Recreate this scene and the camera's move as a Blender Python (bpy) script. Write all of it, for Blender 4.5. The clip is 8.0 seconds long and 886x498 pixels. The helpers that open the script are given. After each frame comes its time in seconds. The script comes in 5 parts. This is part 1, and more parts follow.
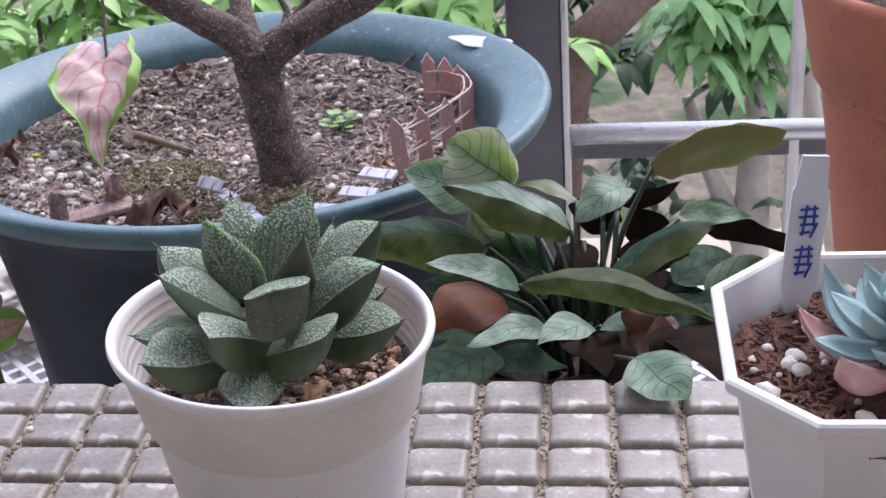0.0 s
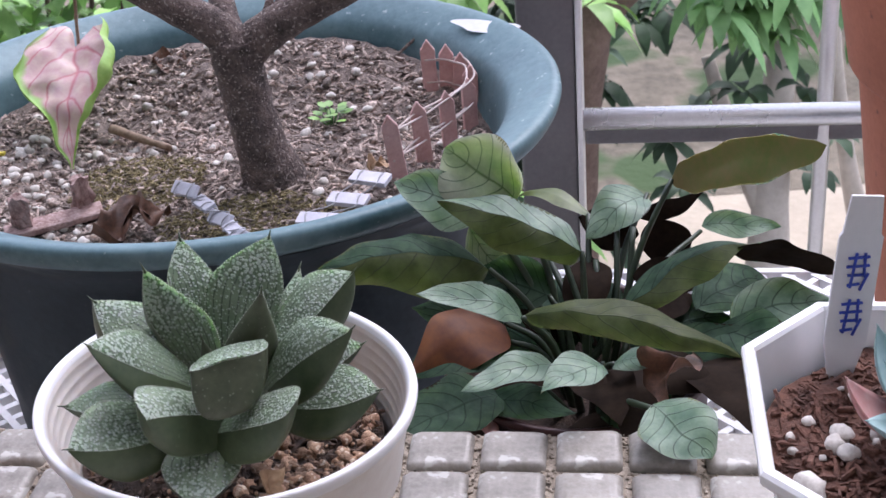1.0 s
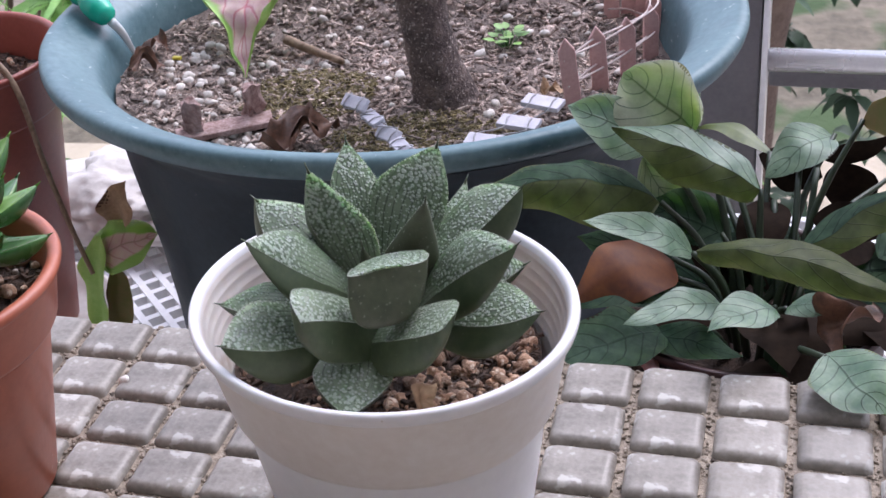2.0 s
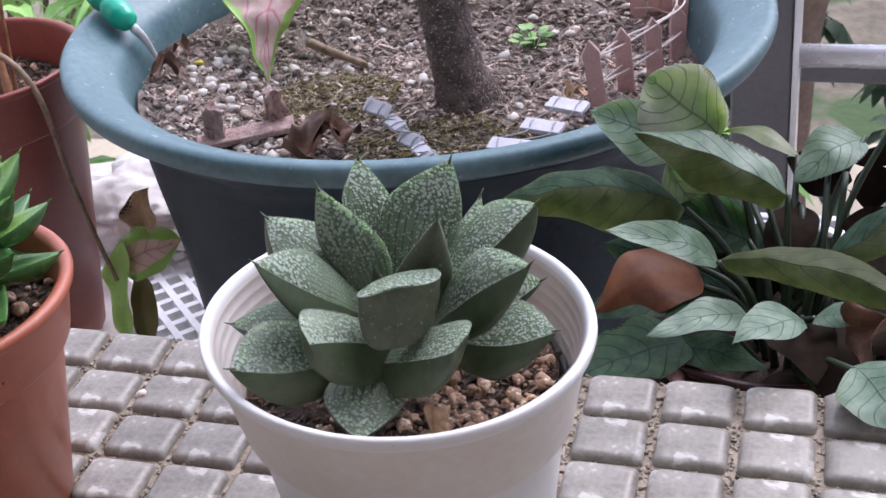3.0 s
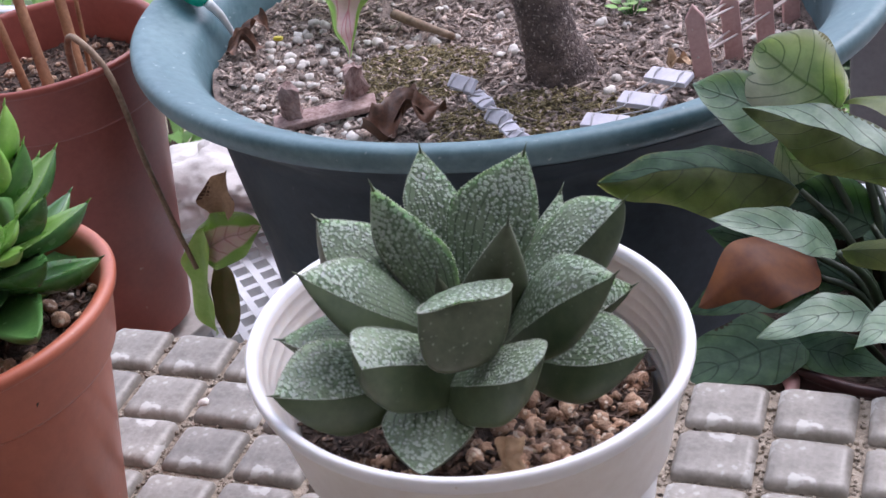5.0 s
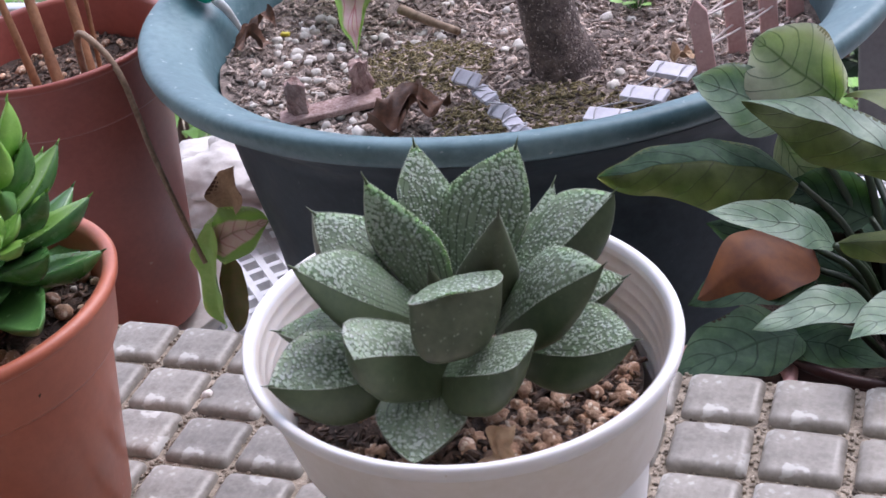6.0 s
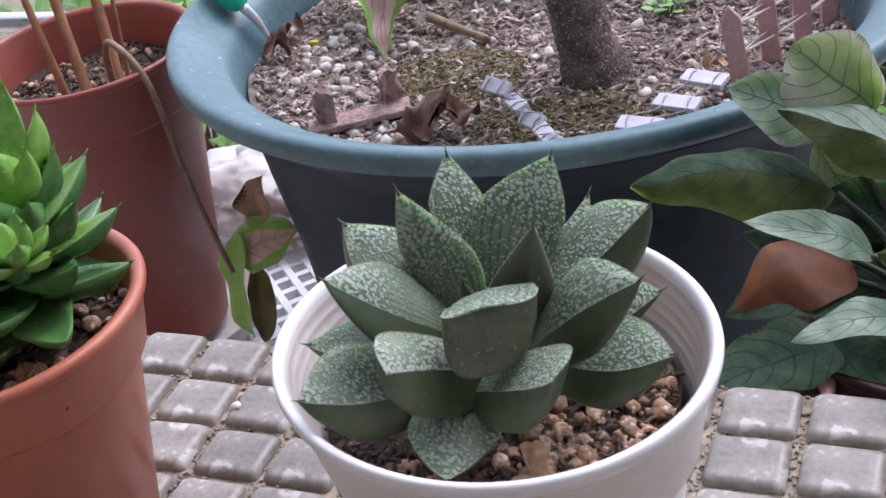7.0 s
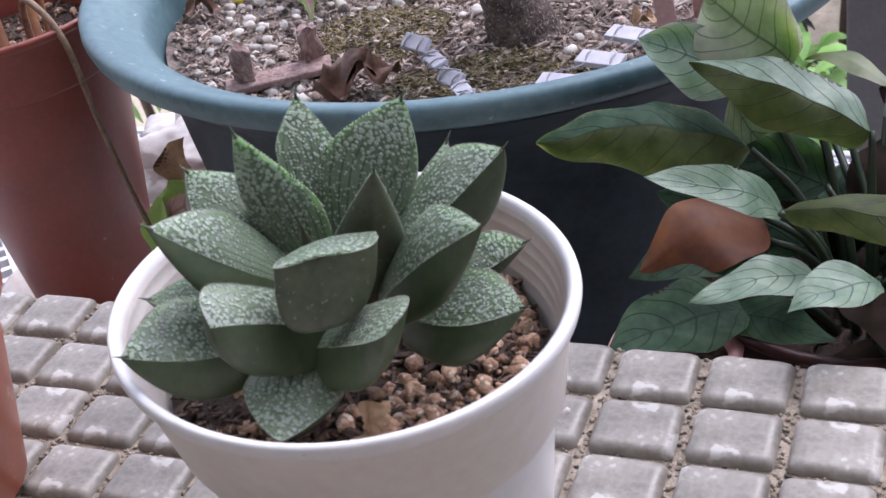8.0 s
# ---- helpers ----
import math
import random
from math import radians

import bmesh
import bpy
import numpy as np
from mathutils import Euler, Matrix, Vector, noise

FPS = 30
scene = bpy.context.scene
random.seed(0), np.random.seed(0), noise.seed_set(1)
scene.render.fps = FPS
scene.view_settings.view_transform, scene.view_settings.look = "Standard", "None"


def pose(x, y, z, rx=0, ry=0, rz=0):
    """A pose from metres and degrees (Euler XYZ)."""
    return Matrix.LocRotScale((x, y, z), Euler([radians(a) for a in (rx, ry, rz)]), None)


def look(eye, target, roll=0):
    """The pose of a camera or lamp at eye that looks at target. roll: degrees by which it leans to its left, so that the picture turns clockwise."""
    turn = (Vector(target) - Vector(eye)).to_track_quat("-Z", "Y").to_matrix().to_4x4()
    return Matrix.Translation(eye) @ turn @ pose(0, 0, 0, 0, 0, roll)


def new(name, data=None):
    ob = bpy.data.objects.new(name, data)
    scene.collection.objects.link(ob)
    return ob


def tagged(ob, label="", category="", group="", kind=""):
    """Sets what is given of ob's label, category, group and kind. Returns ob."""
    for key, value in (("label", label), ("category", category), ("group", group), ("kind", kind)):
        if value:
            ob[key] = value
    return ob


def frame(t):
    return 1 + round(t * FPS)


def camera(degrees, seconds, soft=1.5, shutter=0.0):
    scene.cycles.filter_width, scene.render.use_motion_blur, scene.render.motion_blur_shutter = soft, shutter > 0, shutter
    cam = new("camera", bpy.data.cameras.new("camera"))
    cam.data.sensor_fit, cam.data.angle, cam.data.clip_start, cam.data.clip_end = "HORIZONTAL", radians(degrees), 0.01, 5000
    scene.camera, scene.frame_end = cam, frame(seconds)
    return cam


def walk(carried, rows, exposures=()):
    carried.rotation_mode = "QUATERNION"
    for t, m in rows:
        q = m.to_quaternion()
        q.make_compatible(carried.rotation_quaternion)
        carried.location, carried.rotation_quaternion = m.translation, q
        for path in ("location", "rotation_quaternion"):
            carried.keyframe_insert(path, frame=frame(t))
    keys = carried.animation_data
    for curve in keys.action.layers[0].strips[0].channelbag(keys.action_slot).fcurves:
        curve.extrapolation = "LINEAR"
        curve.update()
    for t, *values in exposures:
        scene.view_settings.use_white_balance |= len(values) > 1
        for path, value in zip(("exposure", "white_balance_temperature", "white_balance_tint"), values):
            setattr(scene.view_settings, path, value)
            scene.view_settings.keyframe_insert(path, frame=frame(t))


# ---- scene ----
cam = camera(36.1, 8.0)
PATH = [
    (0, look((0.1412, -0.4072, 0.2822), (0.1004, -0.0992, 0.1211), -4.31)),
    (0.5, look((0.1197, -0.3728, 0.2867), (0.0792, -0.0666, 0.1220), -4.40)),
    (1, look((0.1428, -0.3408, 0.2761), (0.0975, -0.0388, 0.1052), -4.74)),
    (1.2, look((0.1446, -0.3296, 0.2721), (0.0905, -0.0307, 0.0982), -4.38)),
    (1.3, look((0.1402, -0.3307, 0.2715), (0.0800, -0.0337, 0.0964), -4.06)),
    (1.5, look((0.1328, -0.3281, 0.2601), (0.0606, -0.0362, 0.0809), -3.94)),
    (2, look((0.1390, -0.3317, 0.2642), (0.0533, -0.0450, 0.0828), -4.90)),
    (3.5, look((0.1453, -0.3137, 0.2655), (0.0492, -0.0313, 0.0824), -6.44)),
    (4, look((0.1526, -0.3021, 0.2604), (0.0536, -0.0203, 0.0779), -6.97)),
    (4.5, look((0.1362, -0.2807, 0.2504), (0.0226, -0.0064, 0.0651), -8.80)),
    (6, look((0.1450, -0.2832, 0.2516), (0.0193, -0.0154, 0.0645), -10.61)),
    (6.5, look((0.1426, -0.2831, 0.2518), (0.0133, -0.0161, 0.0662), -10.97)),
    (7, look((0.1416, -0.2791, 0.2498), (0.0096, -0.0125, 0.0654), -11.22)),
    (7.5, look((0.1389, -0.2753, 0.2416), (0.0047, -0.0097, 0.0573), -11.43)),
    (7.8, look((0.1523, -0.2615, 0.2369), (0.0202, 0.0015, 0.0476), -11.80)),
    (8, look((0.1627, -0.2583, 0.2302), (0.0325, 0.0057, 0.0409), -11.13)),
]
walk(cam, PATH, [(0.0, 0.79, 5800, 22), (8.0, 0.76, 5800, 22)])
cam.data.dof.use_dof, cam.data.dof.focus_distance, cam.data.dof.aperture_fstop = True, 0.46, 75

# ---- daylight: overcast sky, a wide soft sun outside the balcony ----
world = bpy.data.worlds.new("sky")
scene.world = world
world.use_nodes = True
wn = world.node_tree
sky = wn.nodes.new("ShaderNodeTexSky")
sky.sky_type, sky.sun_disc = "NISHITA", False
sky.sun_elevation, sky.sun_rotation = radians(50), radians(20)
sky.air_density, sky.dust_density, sky.ozone_density = 1.0, 4.0, 1.0
soften = wn.nodes.new("ShaderNodeMix")
soften.data_type = "RGBA"
soften.inputs["Factor"].default_value = 0.55
soften.inputs["B"].default_value = (11.0, 11.4, 12.0, 1)
wn.links.new(sky.outputs["Color"], soften.inputs["A"])
wn.links.new(soften.outputs["Result"], wn.nodes["Background"].inputs["Color"])
wn.nodes["Background"].inputs["Strength"].default_value = 0.125
sun = new("sun", bpy.data.lights.new("sun", "SUN"))
sun.data.energy, sun.data.angle, sun.data.color = 1.5, radians(35), (1.0, 0.97, 0.92)
sun.matrix_world = look((1.0, 2.6, 3.4), (0, 0, 0))


# ---- materials ----
def nodes_of(name):
    m = bpy.data.materials.new(name)
    m.use_nodes = True
    return m, m.node_tree, m.node_tree.nodes["Principled BSDF"]


def coords(nt, scale=1.0, which="Object"):
    tc = nt.nodes.new("ShaderNodeTexCoord")
    mp = nt.nodes.new("ShaderNodeMapping")
    mp.inputs["Scale"].default_value = scale if isinstance(scale, tuple) else (scale,) * 3
    nt.links.new(tc.outputs[which], mp.inputs["Vector"])
    return mp.outputs["Vector"]


def noise_tex(nt, vec, scale, detail=6, rough=0.6):
    n = nt.nodes.new("ShaderNodeTexNoise")
    n.inputs["Scale"].default_value, n.inputs["Detail"].default_value, n.inputs["Roughness"].default_value = scale, detail, rough
    nt.links.new(vec, n.inputs["Vector"])
    return n.outputs["Fac"]


def ramp(nt, fac, stops):
    r = nt.nodes.new("ShaderNodeValToRGB")
    while len(r.color_ramp.elements) < len(stops):
        r.color_ramp.elements.new(0.5)
    for e, (p, c) in zip(r.color_ramp.elements, stops):
        e.position = p
        e.color = (c, c, c, 1) if isinstance(c, (int, float)) else (*c, 1)
    nt.links.new(fac, r.inputs["Fac"])
    return r.outputs["Color"]


def mix(nt, fac, a, b, blend="MIX"):
    m = nt.nodes.new("ShaderNodeMix")
    m.data_type, m.blend_type = "RGBA", blend
    for sock, v in (("Factor", fac), ("A", a), ("B", b)):
        if isinstance(v, (int, float)):
            m.inputs[sock].default_value = v
        elif isinstance(v, tuple):
            m.inputs[sock].default_value = (*v, 1)
        else:
            nt.links.new(v, m.inputs[sock])
    return m.outputs["Result"]


def calc(nt, op, a, b=0.0, c=0.0):
    m = nt.nodes.new("ShaderNodeMath")
    m.operation = op
    for i, v in enumerate((a, b, c)):
        if isinstance(v, (int, float)):
            m.inputs[i].default_value = v
        else:
            nt.links.new(v, m.inputs[i])
    return m.outputs[0]


def bump(nt, bs, height, strength, dist):
    b = nt.nodes.new("ShaderNodeBump")
    b.inputs["Strength"].default_value, b.inputs["Distance"].default_value = strength, dist
    nt.links.new(height, b.inputs["Height"])
    nt.links.new(b.outputs["Normal"], bs.inputs["Normal"])


def surface(name, dark, light, scale=60, rough=(0.5, 0.7), bump_by=0.3, depth=0.0006, fine=500, spots=None, spot_size=300,
            spot_at=0.7, metal=0.0, vary=0.0, spec=0.5, through_light=0.0):
    """A surface of two tones at two scales, with fine relief and, if asked, specks."""
    m, nt, bs = nodes_of(name)
    v = coords(nt)
    big = noise_tex(nt, v, scale, 5, 0.6)
    small = noise_tex(nt, v, fine, 4, 0.6)
    both = calc(nt, "ADD", calc(nt, "MULTIPLY", big, 0.65), calc(nt, "MULTIPLY", small, 0.35))
    col = ramp(nt, both, [(0.36, dark), (0.64, light)])
    if spots:
        sp = noise_tex(nt, v, spot_size, 3, 0.5)
        col = mix(nt, ramp(nt, sp, [(spot_at, 0.0), (spot_at + 0.05, 1.0)]), col, spots)
    if vary:
        info = nt.nodes.new("ShaderNodeObjectInfo")
        geo = nt.nodes.new("ShaderNodeNewGeometry")
        rnd = calc(nt, "FRACT", calc(nt, "ADD", info.outputs["Random"], geo.outputs["Random Per Island"]))
        k = calc(nt, "ADD", calc(nt, "MULTIPLY", rnd, 2 * vary), 1 - vary)
        hsv = nt.nodes.new("ShaderNodeHueSaturation")
        nt.links.new(k, hsv.inputs["Value"])
        nt.links.new(col, hsv.inputs["Color"])
        col = hsv.outputs["Color"]
    nt.links.new(col, bs.inputs["Base Color"])
    nt.links.new(ramp(nt, big, [(0.3, rough[0]), (0.7, rough[1])]), bs.inputs["Roughness"])
    bs.inputs["Metallic"].default_value = metal
    bs.inputs["Specular IOR Level"].default_value = spec
    if through_light:
        bs.inputs["Subsurface Weight"].default_value = through_light
        bs.inputs["Subsurface Radius"].default_value = (0.004, 0.003, 0.002)
    bump(nt, bs, both, bump_by, depth)
    return m


def leaf_skin(name, blade, blade2, vein, rib, edge=None, ribs=7.0, slant=1.6, rough=0.45, sheen=0.4, glow=0.25, vein_w=0.10,
              edge_at=0.82, blotch=120, tipped=0.0):
    """A leaf blade with midrib and side veins drawn along its own length (uv: x along, y across)."""
    m, nt, bs = nodes_of(name)
    uv = nt.nodes.new("ShaderNodeUVMap")
    sep = nt.nodes.new("ShaderNodeSeparateXYZ")
    nt.links.new(uv.outputs["UV"], sep.inputs["Vector"])
    u, w = sep.outputs["X"], sep.outputs["Y"]
    ob = coords(nt)
    wob = noise_tex(nt, ob, 90, 3, 0.5)
    side = calc(nt, "ABSOLUTE", calc(nt, "SUBTRACT", calc(nt, "MULTIPLY", w, 2.0), 1.0))
    arc = calc(nt, "SUBTRACT", calc(nt, "MULTIPLY", u, ribs), calc(nt, "MULTIPLY", calc(nt, "POWER", side, 1.4), slant))
    arc = calc(nt, "ADD", arc, calc(nt, "MULTIPLY", wob, 0.45))
    saw = calc(nt, "ABSOLUTE", calc(nt, "SUBTRACT", calc(nt, "FRACT", arc), 0.5))
    line = ramp(nt, saw, [(0.0, 1.0), (vein_w, 0.0)])
    mid = ramp(nt, side, [(0.0, 1.0), (0.05, 0.0)])
    tone = noise_tex(nt, ob, blotch, 5, 0.6)
    col = ramp(nt, tone, [(0.35, blade), (0.65, blade2)])
    col = mix(nt, calc(nt, "MULTIPLY", line, 0.9), col, vein)
    col = mix(nt, mid, col, rib)
    if edge:
        out = calc(nt, "ADD", side, calc(nt, "MULTIPLY", calc(nt, "SUBTRACT", wob, 0.5), 0.5))
        if tipped:
            out = calc(nt, "ADD", out, calc(nt, "MULTIPLY", calc(nt, "SUBTRACT", u, 0.5), tipped))
        col = mix(nt, ramp(nt, out, [(edge_at - 0.08, 0.0), (edge_at + 0.04, 1.0)]), col, edge)
    nt.links.new(col, bs.inputs["Base Color"])
    bs.inputs["Roughness"].default_value = rough
    bs.inputs["Specular IOR Level"].default_value = sheen
    bs.inputs["Subsurface Weight"].default_value = glow
    bs.inputs["Subsurface Radius"].default_value = (0.002, 0.003, 0.001)
    bs.inputs["Subsurface Scale"].default_value = 0.5
    rel = calc(nt, "ADD", calc(nt, "MULTIPLY", line, -0.6), calc(nt, "ADD", calc(nt, "MULTIPLY", tone, 0.5), calc(nt, "MULTIPLY", mid, -1.0)))
    bump(nt, bs, rel, 0.25, 0.0006)
    return m


def window_skin(name, dark, light, dots, size=420, dot_at=0.30):
    """The flecked upper face of a windowed succulent leaf: raised pale dots on dark green."""
    m, nt, bs = nodes_of(name)
    v = coords(nt)
    vo = nt.nodes.new("ShaderNodeTexVoronoi")
    vo.inputs["Scale"].default_value = size
    nt.links.new(v, vo.inputs["Vector"])
    uv = nt.nodes.new("ShaderNodeUVMap")
    sep = nt.nodes.new("ShaderNodeSeparateXYZ")
    nt.links.new(uv.outputs["UV"], sep.inputs["Vector"])
    u, w = sep.outputs["X"], sep.outputs["Y"]
    n1 = noise_tex(nt, v, 110, 5, 0.6)
    n2 = noise_tex(nt, v, 900, 3, 0.6)
    base = ramp(nt, n1, [(0.35, dark), (0.65, light)])
    lines = calc(nt, "ADD", calc(nt, "MULTIPLY", w, 9.0), calc(nt, "MULTIPLY", n1, 0.8))
    lines = calc(nt, "ABSOLUTE", calc(nt, "SUBTRACT", calc(nt, "FRACT", lines), 0.5))
    streak = calc(nt, "MULTIPLY", ramp(nt, lines, [(0.02, 1.0), (0.13, 0.0)]), ramp(nt, u, [(0.45, 1.0), (0.72, 0.0)]))
    base = mix(nt, calc(nt, "MULTIPLY", streak, 0.75), base, (0.016, 0.028, 0.013))
    cut = calc(nt, "ADD", vo.outputs["Distance"], calc(nt, "MULTIPLY", calc(nt, "SUBTRACT", n1, 0.5), 0.8))
    cut = calc(nt, "ADD", cut, calc(nt, "MULTIPLY", calc(nt, "SUBTRACT", n2, 0.5), 0.35))
    cut = calc(nt, "ADD", cut, calc(nt, "MULTIPLY", calc(nt, "SUBTRACT", 0.68, u), 0.36))
    spot = ramp(nt, cut, [(dot_at - 0.16, 1.0), (dot_at + 0.10, 0.0)])
    nt.links.new(mix(nt, calc(nt, "MULTIPLY", spot, 0.9), base, dots), bs.inputs["Base Color"])
    bs.inputs["Roughness"].default_value = 0.42
    bs.inputs["Subsurface Weight"].default_value = 0.45
    bs.inputs["Subsurface Radius"].default_value = (0.003, 0.005, 0.002)
    bs.inputs["Subsurface Scale"].default_value = 1.0
    bump(nt, bs, spot, 0.8, 0.0006)
    return m


M = {}
M["tile"] = surface("glazed_tile", (0.152, 0.133, 0.109), (0.315, 0.290, 0.254), 85, (0.28, 0.55), 0.3, 0.0007, 520, (0.44, 0.42, 0.385), 130, 0.62, vary=0.15)
M["grout"] = surface("sandy_grout", (0.17, 0.135, 0.10), (0.46, 0.39, 0.31), 160, (0.85, 0.95), 0.9, 0.0015, 1500, (0.07, 0.055, 0.042), 240, 0.62)
M["concrete"] = surface("concrete", (0.40, 0.385, 0.36), (0.52, 0.50, 0.47), 12, (0.8, 0.95), 0.5, 0.001, 260)
M["plaster"] = surface("painted_plaster", (0.50, 0.48, 0.45), (0.60, 0.58, 0.55), 4, (0.8, 0.9), 0.3, 0.001, 120)
M["white_pot"] = surface("white_plastic", (0.77, 0.755, 0.755), (0.84, 0.825, 0.825), 30, (0.28, 0.40), 0.08, 0.0003, 300, (0.50, 0.42, 0.34), 320, 0.745, through_light=0.12)
# beige tint paints soil and light seen through the thin white plastic
M["showthrough_pot"] = surface("soil_showthrough_white_plastic", (0.70, 0.635, 0.57), (0.81, 0.765, 0.72), 22, (0.30, 0.42), 0.08, 0.0003, 300, (0.58, 0.48, 0.39), 45, 0.66, through_light=0.12)
M["oct_pot"] = surface("white_hard_plastic", (0.76, 0.75, 0.75), (0.81, 0.80, 0.80), 30, (0.3, 0.4), 0.05, 0.0003, 300, through_light=0.1)
# darker than the rim: shade below it is part of this colour
M["blue_body"] = surface("dark_slate_rim_shade_plastic", (0.021, 0.033, 0.043), (0.043, 0.061, 0.074), 40, (0.40, 0.6), 0.15, 0.0005, 260, (0.09, 0.10, 0.11), 160, 0.72, spec=0.18)
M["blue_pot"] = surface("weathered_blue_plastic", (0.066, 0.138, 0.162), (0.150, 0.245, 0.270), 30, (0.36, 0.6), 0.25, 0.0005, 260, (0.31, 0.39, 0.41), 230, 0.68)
M["red_pot"] = surface("brick_red_plastic", (0.37, 0.105, 0.058), (0.47, 0.145, 0.082), 35, (0.30, 0.45), 0.08, 0.0003, 350, (0.55, 0.36, 0.30), 130, 0.72)
M["dark_red_pot"] = surface("dull_red_plastic", (0.235, 0.056, 0.040), (0.32, 0.085, 0.060), 30, (0.35, 0.5), 0.08, 0.0003, 350, (0.42, 0.24, 0.20), 120, 0.74)
M["terracotta"] = surface("terracotta_clay", (0.36, 0.118, 0.064), (0.47, 0.170, 0.098), 25, (0.7, 0.85), 0.2, 0.0005, 300, (0.24, 0.09, 0.06), 90, 0.66)
M["tub_soil"] = surface("dry_grey_soil", (0.072, 0.056, 0.048), (0.36, 0.285, 0.245), 140, (0.85, 1.0), 1.0, 0.003, 900, (0.17, 0.13, 0.105), 420, 0.64)
M["soil"] = surface("dark_potting_soil", (0.020, 0.014, 0.011), (0.105, 0.070, 0.052), 150, (0.85, 1.0), 1.0, 0.003, 900, (0.10, 0.065, 0.045), 420, 0.64)
M["red_soil"] = surface("reddish_soil", (0.06, 0.028, 0.02), (0.20, 0.095, 0.065), 160, (0.85, 1.0), 1.0, 0.002, 900)
M["tub_crumb"] = surface("dry_bark_crumb", (0.090, 0.068, 0.058), (0.62, 0.50, 0.43), 300, (0.8, 1.0), 0.6, 0.001, 1200, vary=0.62)
M["crumb"] = surface("bark_crumb", (0.028, 0.019, 0.015), (0.20, 0.130, 0.095), 300, (0.8, 1.0), 0.6, 0.001, 1200, vary=0.55)
M["perlite"] = surface("pale_perlite", (0.50, 0.45, 0.40), (0.74, 0.70, 0.65), 260, (0.7, 0.9), 0.6, 0.0008, 1400, vary=0.2)
M["grit"] = surface("tan_baked_grit", (0.23, 0.115, 0.065), (0.62, 0.42, 0.285), 330, (0.7, 0.9), 1.0, 0.0014, 1500, (0.72, 0.60, 0.48), 600, 0.58, vary=0.5)
M["moss"] = surface("dry_moss", (0.115, 0.095, 0.048), (0.33, 0.27, 0.135), 300, (0.9, 1.0), 1.0, 0.002, 1300, vary=0.4)
M["bark"] = surface("dotted_grey_bark", (0.045, 0.032, 0.028), (0.225, 0.165, 0.145), 110, (0.8, 0.95), 1.0, 0.0045, 620, (0.42, 0.35, 0.31), 760, 0.60)
M["pink_wood"] = surface("faded_pink_paint", (0.54, 0.31, 0.285), (0.68, 0.45, 0.42), 160, (0.6, 0.8), 0.4, 0.0004, 700)
M["white_strip"] = surface("white_foam_strip", (0.55, 0.53, 0.59), (0.68, 0.66, 0.72), 90, (0.6, 0.75), 0.2, 0.0003, 600)
M["cord"] = surface("pinkish_white_cord", (0.50, 0.40, 0.37), (0.70, 0.60, 0.57), 200, (0.6, 0.8), 0.3, 0.0003, 900)
M["grey_wire"] = surface("grey_wire", (0.30, 0.29, 0.30), (0.45, 0.44, 0.46), 200, (0.4, 0.6), 0.1, 0.0002, 900)
M["old_wood"] = surface("weathered_red_wood", (0.20, 0.105, 0.09), (0.52, 0.38, 0.35), 190, (0.7, 0.9), 0.9, 0.0012, 800)
M["dry_leaf"] = surface("crisp_brown_leaf", (0.050, 0.022, 0.013), (0.18, 0.085, 0.048), 120, (0.5, 0.7), 0.6, 0.0008, 600)
M["tan_leaf"] = surface("papery_tan_leaf", (0.30, 0.19, 0.11), (0.48, 0.33, 0.20), 150, (0.6, 0.8), 0.5, 0.0006, 600)
M["stalk"] = surface("withered_stalk", (0.16, 0.10, 0.06), (0.36, 0.26, 0.18), 130, (0.6, 0.8), 0.5, 0.0006, 500)
M["twig"] = surface("dry_twig", (0.20, 0.08, 0.035), (0.38, 0.19, 0.09), 90, (0.6, 0.8), 0.5, 0.0006, 500)
M["green_clip"] = surface("glossy_green_plastic", (0.008, 0.40, 0.26), (0.015, 0.50, 0.33), 60, (0.15, 0.25), 0.03, 0.0002, 300)
M["clear"] = surface("milky_plastic", (0.62, 0.66, 0.68), (0.72, 0.75, 0.76), 60, (0.2, 0.35), 0.05, 0.0002, 300)
M["grey_paint"] = surface("grey_painted_steel", (0.105, 0.10, 0.105), (0.15, 0.145, 0.15), 18, (0.35, 0.5), 0.08, 0.0003, 300)
M["steel"] = surface("brushed_steel", (0.55, 0.54, 0.55), (0.68, 0.67, 0.68), 25, (0.22, 0.35), 0.06, 0.0002, 400, metal=0.9)
M["alu"] = surface("bare_aluminium", (0.62, 0.61, 0.61), (0.74, 0.73, 0.73), 25, (0.3, 0.45), 0.06, 0.0002, 400, metal=0.6)
M["grate"] = surface("white_grate_plastic", (0.60, 0.60, 0.62), (0.72, 0.72, 0.74), 40, (0.4, 0.6), 0.1, 0.0003, 300)
M["bag"] = surface("crumpled_white_film", (0.46, 0.42, 0.385), (0.62, 0.585, 0.55), 40, (0.35, 0.6), 0.4, 0.002, 200)
M["tag"] = surface("white_label_plastic", (0.72, 0.71, 0.73), (0.78, 0.77, 0.79), 40, (0.4, 0.5), 0.05, 0.0002, 400)
M["ink"] = surface("blue_marker_ink", (0.02, 0.045, 0.36), (0.04, 0.08, 0.48), 300, (0.5, 0.6), 0.05, 0.0001, 600)
M["yellow"] = surface("yellow_plastic_scrap", (0.60, 0.50, 0.03), (0.70, 0.60, 0.06), 200, (0.4, 0.5), 0.1, 0.0002, 600)
M["flake"] = surface("peeled_white_patch", (0.66, 0.66, 0.66), (0.76, 0.76, 0.76), 100, (0.6, 0.7), 0.2, 0.0002, 600)
M["haw_top"] = window_skin("flecked_leaf_face", (0.112, 0.164, 0.096), (0.210, 0.268, 0.178), (0.41, 0.475, 0.395), 1150, 0.50)
